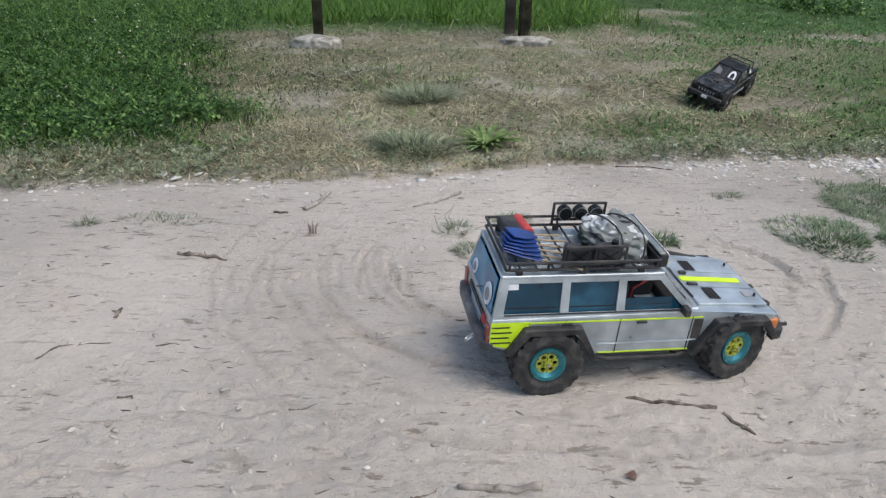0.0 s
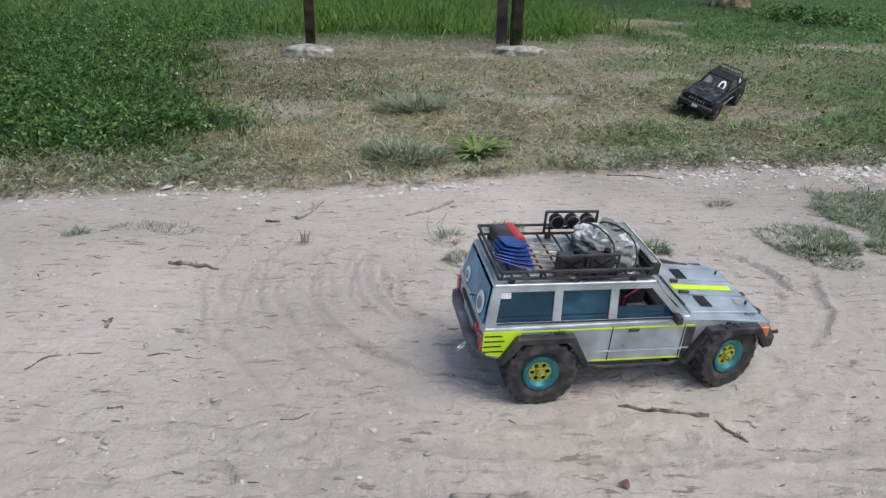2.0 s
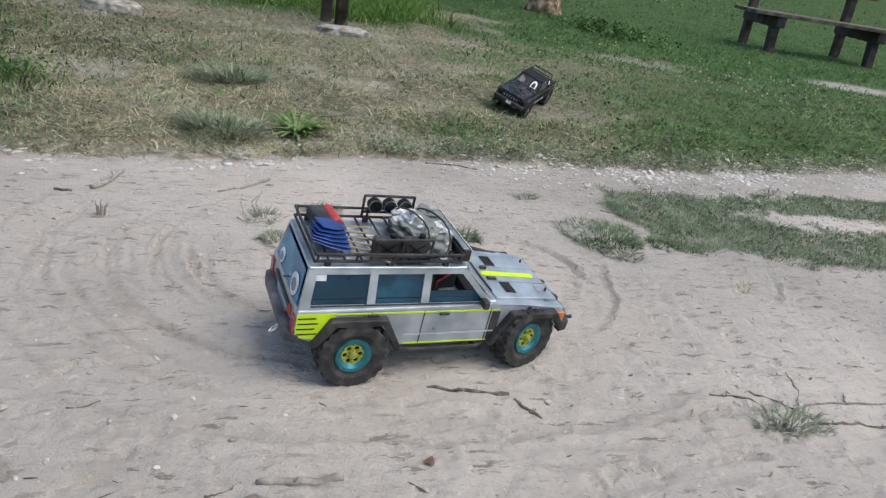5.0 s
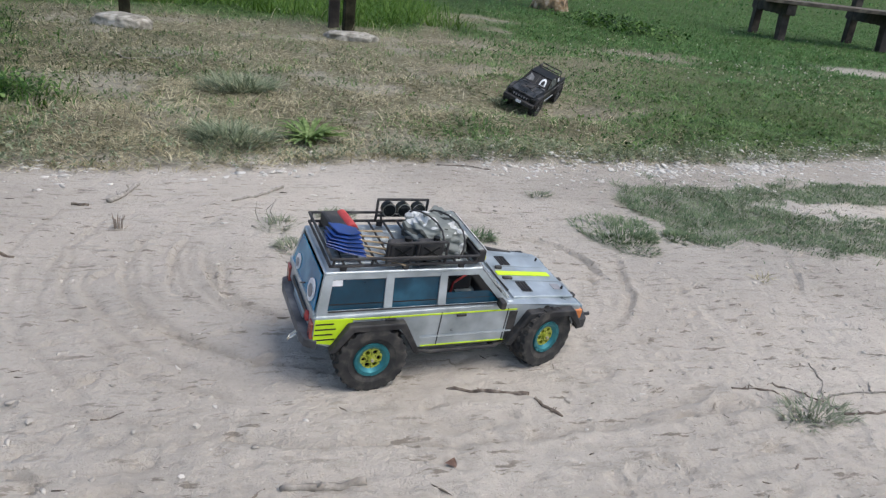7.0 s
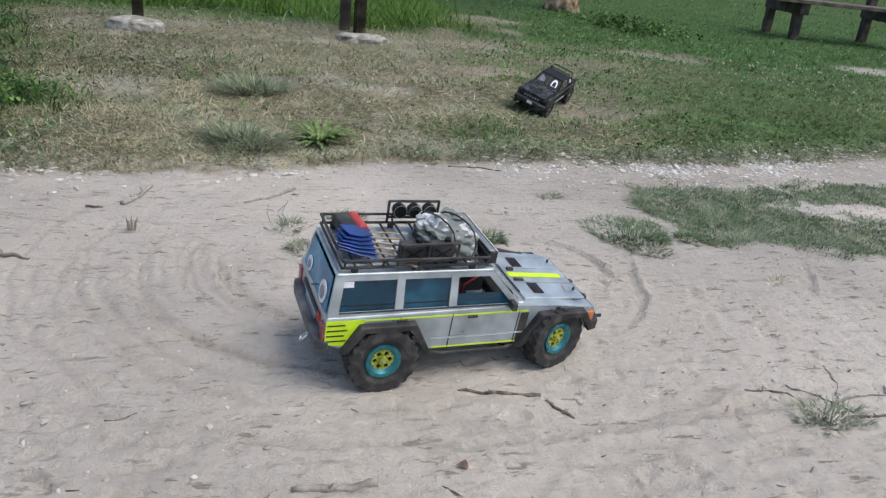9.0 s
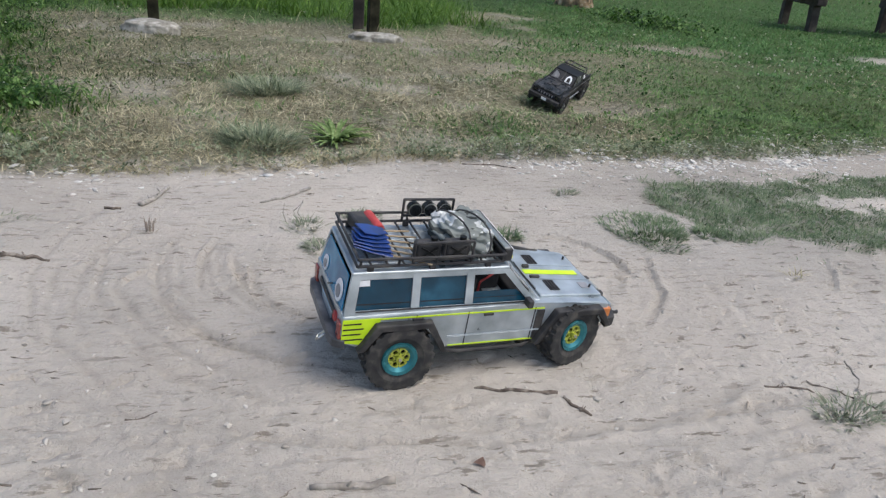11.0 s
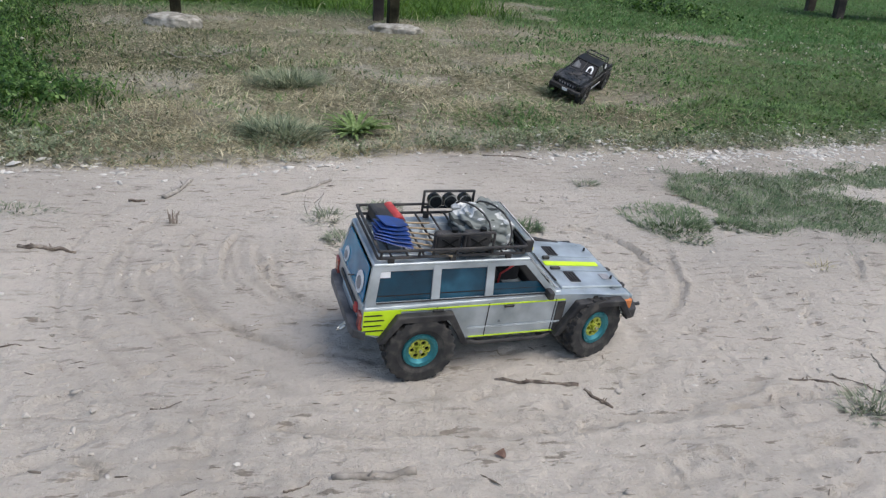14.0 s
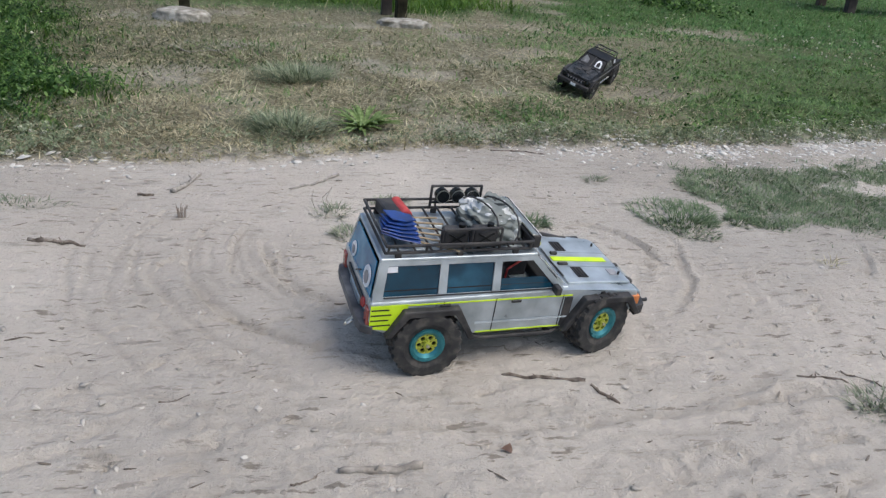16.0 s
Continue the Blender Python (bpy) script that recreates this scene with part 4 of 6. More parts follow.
def stick(points, r0, r1, seed, mat, label, raised=0.3):
    """A crooked fallen twig through those places."""
    r0, r1 = r0 * 0.6, r1 * 0.6
    rng = random.Random(seed)
    path, rad = [], []
    for k, (p, q) in enumerate(zip(points, points[1:])):
        for i in range(5 if k < len(points) - 2 else 6):
            t = i / 5
            px, py = p[0] + (q[0] - p[0]) * t + rng.uniform(-1, 1) * 0.0024, p[1] + (q[1] - p[1]) * t + rng.uniform(-1, 1) * 0.0024
            g = (k + t) / (len(points) - 1)
            rr = (r0 + (r1 - r0) * g) * rng.uniform(0.7, 1.3)
            path.append((px, py, float(level(px, py)) + rr * raised + rng.uniform(-0.001, 0.0015)))
            rad.append(rr)
    bm = pipe(path, rad, 8, 0.14, rng)
    for k in range(3):
        p = Vector(path[rng.randrange(2, len(path) - 2)])
        d = Vector((rng.uniform(-1, 1), rng.uniform(-1, 1), 0.5)).normalized()
        bm = joined(bm, rod(p, p + d * r0 * 3.2, r0 * 0.55, r0 * 0.25, 6))
    return tagged(put("stick", bm, mat, True), label, "stick", "fallen sticks")


G1, G2 = "grey weathered stick lying on sandy dirt", "dark broken stick lying on sandy dirt"
stick([(-0.373, 1.74), (-0.345, 1.80), (-0.329, 1.89)], 0.0105, 0.009, 1, M_STICK, "thick knotty grey stick lying on dirt", 0.7)
stick([(-0.086, 1.757), (-0.02, 1.795), (0.047, 1.859)], 0.005, 0.007, 2, M_STICK, "bent pale twig lying on dirt", 0.7)
stick([(-0.608, 1.444), (-0.55, 1.44), (-0.495, 1.426)], 0.0085, 0.006, 3, M_STICKD, "short brown stick lying on dirt")
stick([(0.292, 0.912), (0.36, 0.896), (0.425, 0.880)], 0.0042, 0.0062, 4, M_STICKD, G2, 0.1)
stick([(0.428, 0.864), (0.442, 0.845), (0.462, 0.826)], 0.0045, 0.005, 5, M_STICKD, G2, 0.1)
stick([(0.02, 0.709), (0.08, 0.706), (0.132, 0.706)], 0.0085, 0.0095, 6, M_DRIFT, "pale thick stick half buried in dirt", 0.1)
stick([(0.808, 0.872), (0.87, 0.868), (0.912, 0.846)], 0.0040, 0.003, 7, M_STICKD, G2)
stick([(0.905, 0.884), (0.945, 0.850), (0.978, 0.80)], 0.0032, 0.0022, 8, M_STICKD, G2)
stick([(0.955, 0.826), (0.996, 0.840), (1.087, 0.842), (1.19, 0.838)], 0.0036, 0.0026, 31, M_STICK, G1, 0.8)
stick([(1.030, 0.940), (1.012, 0.885), (0.968, 0.828)], 0.0028, 0.002, 32, M_STICK, "pale thin twig leaning on a tuft", 0.7)
stick([(1.085, 0.842), (1.105, 0.868)], 0.0026, 0.0018, 33, M_STICK, G1, 1.0)
stick([(0.98, 0.79), (1.06, 0.782), (1.14, 0.772)], 0.004, 0.003, 34, M_STICKD, G2)
stick([(-0.71, 1.02), (-0.69, 1.06), (-0.60, 1.075)], 0.003, 0.0018, 9, M_STICKD, "thin bent dark twig on dirt")
stick([(-0.632, 1.16), (-0.634, 1.195)], 0.006, 0.005, 10, M_STICKD, "short dark stub of wood on dirt")
stick([(-0.52, 0.91), (-0.495, 0.912)], 0.003, 0.003, 11, M_STICKD, "short dark stub of wood on dirt")
stick([(-0.515, 1.062), (-0.475, 1.068)], 0.0025, 0.002, 12, M_STICKD, "short dark stub of wood on dirt")
stick([(0.55, 2.14), (0.66, 2.12), (0.72, 2.09)], 0.004, 0.003, 13, M_STICKD, "thin dark twig beside the grass verge")
stick([(-0.04, 0.69), (-0.02, 0.70), (0.0, 0.715)], 0.0025, 0.0015, 14, M_STICKD, "thin bent dark twig on dirt")
stick([(-0.53, 0.70), (-0.46, 0.69)], 0.0025, 0.002, 15, M_STICKD, "short dark stub of wood on dirt")
stick([(1.02, 1.78), (1.06, 1.76), (1.08, 1.72)], 0.003, 0.002, 16, M_STICKD, "thin dark twig beside grass on dirt")
stick([(-0.24, 0.88), (-0.20, 0.90)], 0.002, 0.001, 17, M_STICKD, "thin bent dark twig on dirt")
stick([(-0.72, 3.62), (-0.62, 3.50), (-0.45, 3.55), (-0.36, 3.66)], 0.006, 0.004, 18, M_STICK, "twisted dry branch lying in yellow grass")
stick([(-0.66, 3.75), (-0.55, 3.58), (-0.40, 3.45)], 0.005, 0.003, 19, M_STICK, "twisted dry branch lying in yellow grass")
stick([(-0.455, 1.722), (-0.415, 1.724)], 0.006, 0.005, 20, M_STICKD, "short dark stub of wood on dirt")
# two little clumps of reddish stalks
for x, y, h in ((-0.325, 1.585, 0.038), (0.45, 1.635, 0.035)):
    rng = random.Random(8)
    bm = joined(*[pipe([(px, py, -0.003), (px * 1.2, py, h * 0.5), (px * 1.7 + 0.002, py, h * q)], [0.0009, 0.0008, 0.0004], 5) for px, py, q in ((rng.uniform(-0.009, 0.009), rng.uniform(-0.007, 0.007), rng.uniform(0.5, 1.0)) for _ in range(22))])
    ob = put("stalk_clump", bm, M_RUSTY)
    ob.location = (x, y, float(level(x, y)))
    tagged(ob, "short upright clump of reddish dry stalks in dirt", "dry stalks", "reddish stalk clumps")
# bare stalks of the sparse weed
for i, (dx, dy, h) in enumerate(((-0.035, 0.02, 0.05), (0.0, 0.01, 0.06), (-0.01, 0.035, 0.045))):
    px, py = 0.02 + dx, 1.61 + dy
    z = float(level(px, py))
    tagged(put("weed_stalk", pipe([(px, py, z - 0.002), (px - 0.008, py, z + h * 0.5), (px - 0.004 + 0.01 * i, py + 0.004, z + h)], [0.0014, 0.001, 0.0006], 6), M_STICK), "thin bare brown weed stalk in dirt", "weed stalk", "weed stalks")
bm = bmesh.new()
ring = [bm.verts.new((0.0105 * math.cos(k * 0.8976) * (1.2 if k % 2 else 0.6), 0.009 * math.sin(k * 0.8976) * (1.2 if k % 2 else 0.7), 0.0008 + 0.0009 * (k % 3))) for k in range(7)]
c = bm.verts.new((0, 0, 0.003))
for k in range(7):
    bm.faces.new((c, ring[k], ring[(k + 1) % 7]))
leaf = put("dead_leaf", bm, M_DEAD)
leaf.matrix_world = pose(0.258, 0.731, float(level(0.258, 0.731)) + 0.002, 4, 3, 20)
tagged(leaf, "small reddish brown dead leaf on dirt", "leaf")

# ---------------------------------------------------------------- posts, footings, tree, bench


def post(x, y, w, h, lean, label, mat=M_POST):
    rng = random.Random(int(x * 100))
    bm = slab(-w / 2, w / 2, -w / 2, w / 2, -0.15, h, w * 0.08, 2)
    ob = put("wooden_post", bm, mat)
    ob.matrix_world = pose(x, y, float(level(x, y)), rng.uniform(-1, 1), lean, rng.uniform(-12, 12))
    return tagged(ob, label, "post", "wooden posts")


post(-0.842, 4.81, 0.066, 1.15, 0.3, "dark brown square wooden post beside concrete footing")
post(0.537, 4.90, 0.070, 1.15, 0.6, "dark brown square wooden post beside concrete footing")
# this post's dark tone paints in the shade of the grass
post(0.457, 5.10, 0.073, 1.2, 0.0, "wooden post with shade in its dark colour, standing in long grass", M_BENCH)


def footing(x, y, sx, sy, h, rz, seed):
    rng = random.Random(seed)
    bm = bmesh.new()
    bmesh.ops.create_icosphere(bm, subdivisions=4, radius=1)
    for v in bm.verts:
        c = v.co
        k = 1 + 0.22 * noise.noise(c * 2.3 + Vector((seed, 0, 0))) + 0.10 * noise.noise(c * 7) + 0.05 * noise.noise(c * 17)
        v.co = Vector((math.copysign(abs(c.x) ** 0.7, c.x) * sx * k, math.copysign(abs(c.y) ** 0.7, c.y) * sy * k, math.copysign(abs(c.z) ** 0.55, c.z) * h * (0.8 + 0.3 * k)))
    ob = put("concrete_footing", bm, M_CONC, True)
    ob.matrix_world = pose(x, y, float(level(x, y)), 0, 0, rz)
    return tagged(ob, "rough pale concrete footing sunk in the turf", "footing", "concrete footings")


footing(-0.805, 4.50, 0.148, 0.125, 0.056, -28, 3)
footing(0.54, 4.67, 0.165, 0.09, 0.038, -4, 8)


def tree(x, y):
    root = new("tree")
    root.location = (x, y, float(level(x, y)))
    tagged(root, "tree trunk with flaking orange-brown bark in the meadow", "tree")
    rng = random.Random(9)
    pts, rad = [], []
    for i in range(15):
        z = -0.1 + 0.27 * i
        pts.append((0.05 * math.sin(z * 0.9), 0.04 * math.sin(z * 1.3 + 1), z))
        rad.append(0.165 * (1 - 0.13 * z / 1.2) + 0.09 * math.exp(-max(0, z) / 0.13))
    trunk = pipe(pts, rad, 22)
    for v in trunk.verts:
        a = math.atan2(v.co.y, v.co.x)
        k = 1 + 0.10 * noise.noise(Vector((math.cos(a) * 2.2, math.sin(a) * 2.2, v.co.z * 0.8))) + (0.12 * math.sin(a * 5 + 1) * math.exp(-max(0, v.co.z) / 0.2))
        v.co.x, v.co.y = v.co.x * k, v.co.y * k
    part("trunk", trunk, M_TRUNK, root, smooth=True)
    leaves_x = []
    for k in range(7):
        a, z0 = k * 0.9 + rng.uniform(-0.3, 0.3), rng.uniform(2.4, 3.5)
        d = Vector((math.cos(a), math.sin(a), rng.uniform(0.5, 1.1)))
        ln_ = rng.uniform(1.2, 2.0)
        p = [Vector((0, 0, z0)) + d * ln_ * t + Vector((0, 0, 0.25 * t * t)) for t in (0, 0.25, 0.5, 0.75, 1)]
        part("limb", pipe(p, [0.07, 0.055, 0.042, 0.03, 0.014], 8), M_TRUNK, root, smooth=True)
        leaves_x += [q for q in p[1:]]
    r = R(77)
    n = 5200
    c = np.array([leaves_x[i] for i in r.randint(0, len(leaves_x), n)]) + r.normal(0, 0.34, (n, 3))
    u, w = r.normal(0, 1, (n, 3)), r.normal(0, 1, (n, 3))
    u /= np.linalg.norm(u, axis=1)[:, None]
    w = np.cross(u, w)
    w /= np.linalg.norm(w, axis=1)[:, None]
    s = r.uniform(0.03, 0.06, (n, 1))
    V = np.stack([c - u * s, c + w * s * 0.55, c + u * s, c - w * s * 0.55], 1).reshape(-1, 3)
    ob = new("crown", stuff_mesh("crown", V, np.arange(n * 4).reshape(-1, 4), np.zeros((0, 3), int), M_CROWN))
    ob.parent = root


tree(3.38, 8.45)
r = R(61)
n = 800
x, y = 3.55 + r.normal(0, 0.2, n), 6.95 + r.normal(0, 0.35, n)
tagged(new("low_weeds", leaflets("low_weeds", x, y, r, (0.02, 0.042), (0.01, 0.08), M_CLOVER)), "dark leafy weeds growing beside the tree", "weeds", kind="stuff")


def bench(x, y, rz):
    """Along +x, its back towards +y."""
    root = new("park_bench")
    root.matrix_world = pose(x, y, float(level(x, y)), 0, 0, rz)
    tagged(root, "dark weathered wooden park bench standing in grass", "bench")
    for k, bx in enumerate((0.0, 1.22)):
        for name, y0, y1, z1 in (("front_leg", -0.03, 0.05, 0.40), ("back_leg", 0.74, 0.82, 1.15)):
            bm = plate([(bx - 0.045, y0 - 0.05, -0.1), (bx - 0.045, y0 + 0.05, -0.1), (bx - 0.045, y1 + 0.06, z1), (bx - 0.045, y1 - 0.06, z1)], (0.09, 0, 0))
            part(name, bevelled(bm, 0.008), M_BENCH, root)
        # cross rail with a scalloped lower edge
        low = []
        for i in range(25):
            t = i / 24
            low.append((bx - 0.04, -0.10 + 0.98 * t, 0.30 - 0.022 * abs(math.sin(t * math.pi * 6))))
        part("cross_rail", plate(low + [(bx - 0.04, 0.88, 0.40), (bx - 0.04, -0.10, 0.40)], (0.08, 0, 0)), M_BENCH, root)
        part("rail_bracket", bevelled(slab(bx - 0.056, bx + 0.056, -0.115, -0.02, 0.285, 0.402), 0.008), M_BENCH, root)
    for i in range(4):
        part("seat_plank", slab(-0.34, 1.5, -0.14 + i * 0.165, 0.005 + i * 0.165, 0.403, 0.443, 0.006, 2), M_SEAT, root)
    for i in range(2):
        z = 0.73 + 0.20 * i
        part("back_plank", slab(-0.10, 1.5, 0.70 + 0.02 * i, 0.74 + 0.02 * i, z, z + 0.15, 0.006, 2), M_SEAT, root)


bench(5.80, 7.30, -13.0)

# ---------------------------------------------------------------- wheels shared by both model cars


def wheel(parent, at, m, radius, width, rim, ring_mat, hub_mat, side, steer=0.0, lugs=22):
    """A tyre with tread blocks, a clamped outer ring and a spoked centre. side: +1 when the outer face looks to +y."""
    root = new("wheel")
    root.parent = parent
    root.matrix_basis = m @ pose(*at, 0, 0, steer)
    w = width / 2
    cols = ((-0.98, -0.62, 0), (-0.50, -0.08, 1), (0.08, 0.50, 0), (0.62, 0.98, 1))  # block columns, every other one set half a step on
    prof = [(-w * 0.78, rim, None), (-w, rim + (radius - rim) * 0.35, None), (-w, radius * 0.90, None)]
    for a0, a1, phase in cols:
        prof += [(a0 * w, radius * 0.94, None), (a0 * w * 0.995 + 0.0004, radius, phase), (a1 * w * 0.995 - 0.0004, radius, phase), (a1 * w, radius * 0.94, None)]
    prof += [(w, radius * 0.90, None), (w, rim + (radius - rim) * 0.35, None), (w * 0.78, rim, None)]
    bm = bmesh.new()
    n = lugs * 4
    rings = []
    for k in range(n):
        q, ring = 2 * math.pi * (k + (0.28 if k % 2 else -0.28)) / n, []
        for y_, r_, phase in prof:
            if phase is not None:
                raised = (k + 2 * phase) % 4 < 2
                r_ = radius * ((1.0 if abs(y_) < 0.55 * w else 0.985) if raised else 0.942)
            ring.append(bm.verts.new((r_ * math.cos(q), y_, r_ * math.sin(q))))
        rings.append(ring)
    for k in range(n):
        a, b = rings[k], rings[(k + 1) % n]
        for i in range(len(prof) - 1):
            bm.faces.new((a[i], a[i + 1], b[i + 1], b[i]))
        bm.faces.new((a[-1], a[0], b[0], b[-1]))
    part("tyre", bm, M_RUBBER, root)
    # outer ring and barrel
    yo = side * w * 0.80
    rg = bmesh.new()
    prof = [(yo - side * 0.010, rim * 0.60), (yo - side * 0.004, rim * 0.58), (yo + side * 0.002, rim * 0.80), (yo + side * 0.003, rim * 0.99), (yo - side * 0.002, rim * 1.04), (yo - side * 0.010, rim * 1.04)]
    rings = [[rg.verts.new((r_ * math.cos(2 * math.pi * k / 32), y_, r_ * math.sin(2 * math.pi * k / 32))) for y_, r_ in prof] for k in range(32)]
    for k in range(32):
        a, b = rings[k], rings[(k + 1) % 32]
        for i in range(len(prof)):
            j = (i + 1) % len(prof)
            rg.faces.new((a[i], a[j], b[j], b[i]))
    bolts = [rod((rim * 0.91 * math.cos(q), yo, rim * 0.91 * math.sin(q)), (rim * 0.91 * math.cos(q), yo + side * 0.0042, rim * 0.91 * math.sin(q)), 0.0012, n=6) for q in (2 * math.pi * k / 12 for k in range(12))]
    part("beadlock_ring", joined(rg, *bolts), ring_mat, root, smooth=False)
    back = rod((0, yo - side * 0.016, 0), (0, yo - side * 0.012, 0), rim * 0.98, n=28)
    part("rim_barrel", back, M_INSIDE, root)
    part("hub", rod((0, yo - side * 0.012, 0), (0, yo + side * 0.002, 0), rim * 0.24, rim * 0.20, 16), hub_mat, root)
    disc = bmesh.new()  # a dished wheel centre pierced by six round openings
    y0, y1 = yo - side * 0.007, yo - side * 0.003
    hole, mid, out = rim * 0.135, rim * 0.42, rim * 0.66
    for k in range(6):
        q0 = 2 * math.pi * k / 6
        inner, outer = [], []
        for i in range(12):
            b = 2 * math.pi * i / 12
            inner.append((q0, mid + hole * math.cos(b), hole * math.sin(b)))
            radial = mid + (out - mid if math.cos(b) > 0 else mid - rim * 0.16) * math.cos(b)
            outer.append((q0, radial, math.sin(b) * radial * math.tan(math.pi / 6) * 0.999))
        ring_of = lambda pts, yy: [disc.verts.new((a * math.cos(q) - c * math.sin(q), yy, a * math.sin(q) + c * math.cos(q))) for q, a, c in pts]
        a, b, c = ring_of(inner, y1), ring_of(outer, y1), ring_of(inner, y0)
        for i in range(12):
            j = (i + 1) % 12
            disc.faces.new((a[i], a[j], b[j], b[i]))
            disc.faces.new((a[j], a[i], c[i], c[j]))
    bmesh.ops.remove_doubles(disc, verts=disc.verts, dist=rim * 0.02)
    part("wheel_centre", disc, hub_mat, root)
    part("axle_nut", rod((0, yo - side * 0.002, 0), (0, yo + side * 0.005, 0), rim * 0.10, n=6), M_CHROME, root)
    return root


# ---------------------------------------------------------------- the silver model car with the loaded roof
CAR = pose(0.302, 1.056, 0, 0, 0, 9.3)
LEAN = pose(0, 0, 0, 4.7, 2.7, 0)  # the springs on its near side pressed down
car_z = max(float(level(*(CAR @ Vector((a, b, 0))).xy)) for a in (-0.157, 0.157) for b in (-0.1, 0.1))
CAR = Matrix.Translation((0, 0, car_z - 0.004)) @ CAR
car = new("model_car")
car.matrix_world = CAR
tagged(car, "silver radio-controlled off-road station wagon with lime decals", "model car")
Z0, ZB, ZT = 0.066, 0.138, 0.198  # sill, waist line, roof
W, WT = 0.095, 0.077  # half widths at the waist and the roof


def shell(name, bm, mat, label="", parent=car, smooth=False):
    return part(name, bm, mat, parent, label, LEAN, smooth)


AXLE = 0.1575
# lower body: its side outline with the wheel openings, given width
outline = [(-0.250, Z0 + 0.022), (-0.258, Z0 + 0.040), (-0.256, ZB), (0.078, ZB + 0.004), (0.150, ZB), (0.224, ZB - 0.008), (0.230, Z0 + 0.045), (0.228, Z0 + 0.030),
           (AXLE + 0.060, Z0 + 0.020), (AXLE + 0.038, Z0 + 0.052), (AXLE - 0.036, Z0 + 0.052), (AXLE - 0.066, Z0), (-AXLE + 0.072, Z0), (-AXLE + 0.036, Z0 + 0.050), (-AXLE - 0.038, Z0 + 0.050), (-AXLE - 0.066, Z0 + 0.012)]
bm = plate([(px, -W, pz) for px, pz in outline], (0, 2 * W, 0))
for v in bm.verts:  # the nose narrows
    if v.co.x > 0.2:
        v.co.y *= 0.96
body = shell("body", bevelled(bm, 0.0035, 2), M_SILVER)
# shut lines and a pressed swage on each side
for s in (-1, 1):
    for px in (0.075, -0.0475, -0.137):
        shell("shut_line", slab(px - 0.0007, px + 0.0007, s * W - 0.0008, s * W + 0.0008, Z0 + (0.004 if px > -0.1 else 0.055), ZB - 0.004), M_INSIDE)
    shell("side_moulding", slab(-0.08, 0.09, s * W - 0.001, s * (W + 0.0014), Z0 + 0.0215, Z0 + 0.0245, 0.0005), M_SILVER)
# roof and pillars
bm = plate([(-0.243, -WT, ZT), (-0.243, WT, ZT), (0.020, WT, ZT), (0.020, -WT, ZT)], (0, 0, 0.0075))
shell("roof", bevelled(bm, 0.003, 3), M_SILVER)
for i in range(5):
    yy = -0.05 + 0.025 * i
    shell("roof_rib", slab(-0.225, 0.005, yy - 0.003, yy + 0.003, ZT + 0.0074, ZT + 0.0088, 0.0006), M_SILVER)
PILLARS = (("rear_pillar", -0.254, -0.238, -0.243, -0.229), ("quarter_pillar", -0.148, -0.134, -0.146, -0.133), ("centre_pillar", -0.056, -0.042, -0.055, -0.042), ("front_pillar", 0.066, 0.080, 0.006, 0.020))
for s in (-1, 1):
    for name, b0, b1, t0, t1 in PILLARS:
        pts = [(b0, s * 0.0915, ZB), (b1, s * 0.0915, ZB), (t1, s * WT, ZT + 0.002), (t0, s * WT, ZT + 0.002)]
        shell(name, plate(pts, (0, -s * 0.006, 0)), M_SILVER)
    sill = plate([(-0.254, s * 0.0918, ZB - 0.001), (0.08, s * 0.0918, ZB - 0.001), (0.074, s * 0.0900, ZB + 0.006), (-0.253, s * 0.0900, ZB + 0.006)], (0, -s * 0.005, 0))
    shell("window_sill", sill, M_SILVER)
    head = plate([(-0.243, s * (WT + 0.0012), ZT - 0.005), (0.012, s * (WT + 0.0012), ZT - 0.005), (0.02, s * WT, ZT + 0.002), (-0.243, s * WT, ZT + 0.002)], (0, -s * 0.005, 0))
    shell("drip_rail", head, M_SILVER)
    shell("waist_seal", slab(-0.236, 0.066, s * 0.0905, s * 0.0922, ZB + 0.0055, ZB + 0.0075), M_BLACK)

    def pane(name, b0, b1, t0, t1, zt=ZT - 0.004, mat=M_BLUEGLASS):
        f = (zt - ZB) / (ZT - ZB)
        y0, y1 = s * (0.0900 - 0.0025), s * (0.0915 + (WT - 0.0915) * f - 0.0025)
        ob = shell(name, plate([(b0, y0, ZB + 0.003), (b1, y0, ZB + 0.003), (t1, y1, zt), (t0, y1, zt)], (0, -s * 0.0012, 0)), mat, "blue tinted pane")
        ob.visible_shadow = False

    pane("quarter_window", -0.239, -0.147, -0.231, -0.145)
    pane("rear_door_window", -0.135, -0.055, -0.134, -0.054)
    pane("front_door_window", -0.043, 0.062, -0.043, 0.037, ZB + 0.026)
    for px in (0.005, -0.118):
        shell("door_handle", slab(px - 0.026, px - 0.008, s * W - 0.001, s * (W + 0.0035), ZB - 0.013, ZB - 0.008, 0.001), M_BLACK, "black door handle")
ob = shell("windscreen", plate([(0.083, -0.080, ZB + 0.006), (0.083, 0.080, ZB + 0.006), (0.0235, 0.068, ZT - 0.001), (0.0235, -0.068, ZT - 0.001)], (-0.0015, 0, -0.001)), M_CLEAR, "clear windscreen with whitish glare in its colour")
ob.visible_shadow = False
shell("cowl", slab(0.066, 0.086, -0.088, 0.088, ZB - 0.004, ZB + 0.0065, 0.002), M_SILVER)
shell("windscreen_banner", plate([(0.0350, -0.062, ZT - 0.0105), (0.0350, 0.062, ZT - 0.0105), (0.0262, 0.062, ZT - 0.0005), (0.0262, -0.062, ZT - 0.0005)], (0.0006, 0, 0.0005)), M_GREYDECAL)
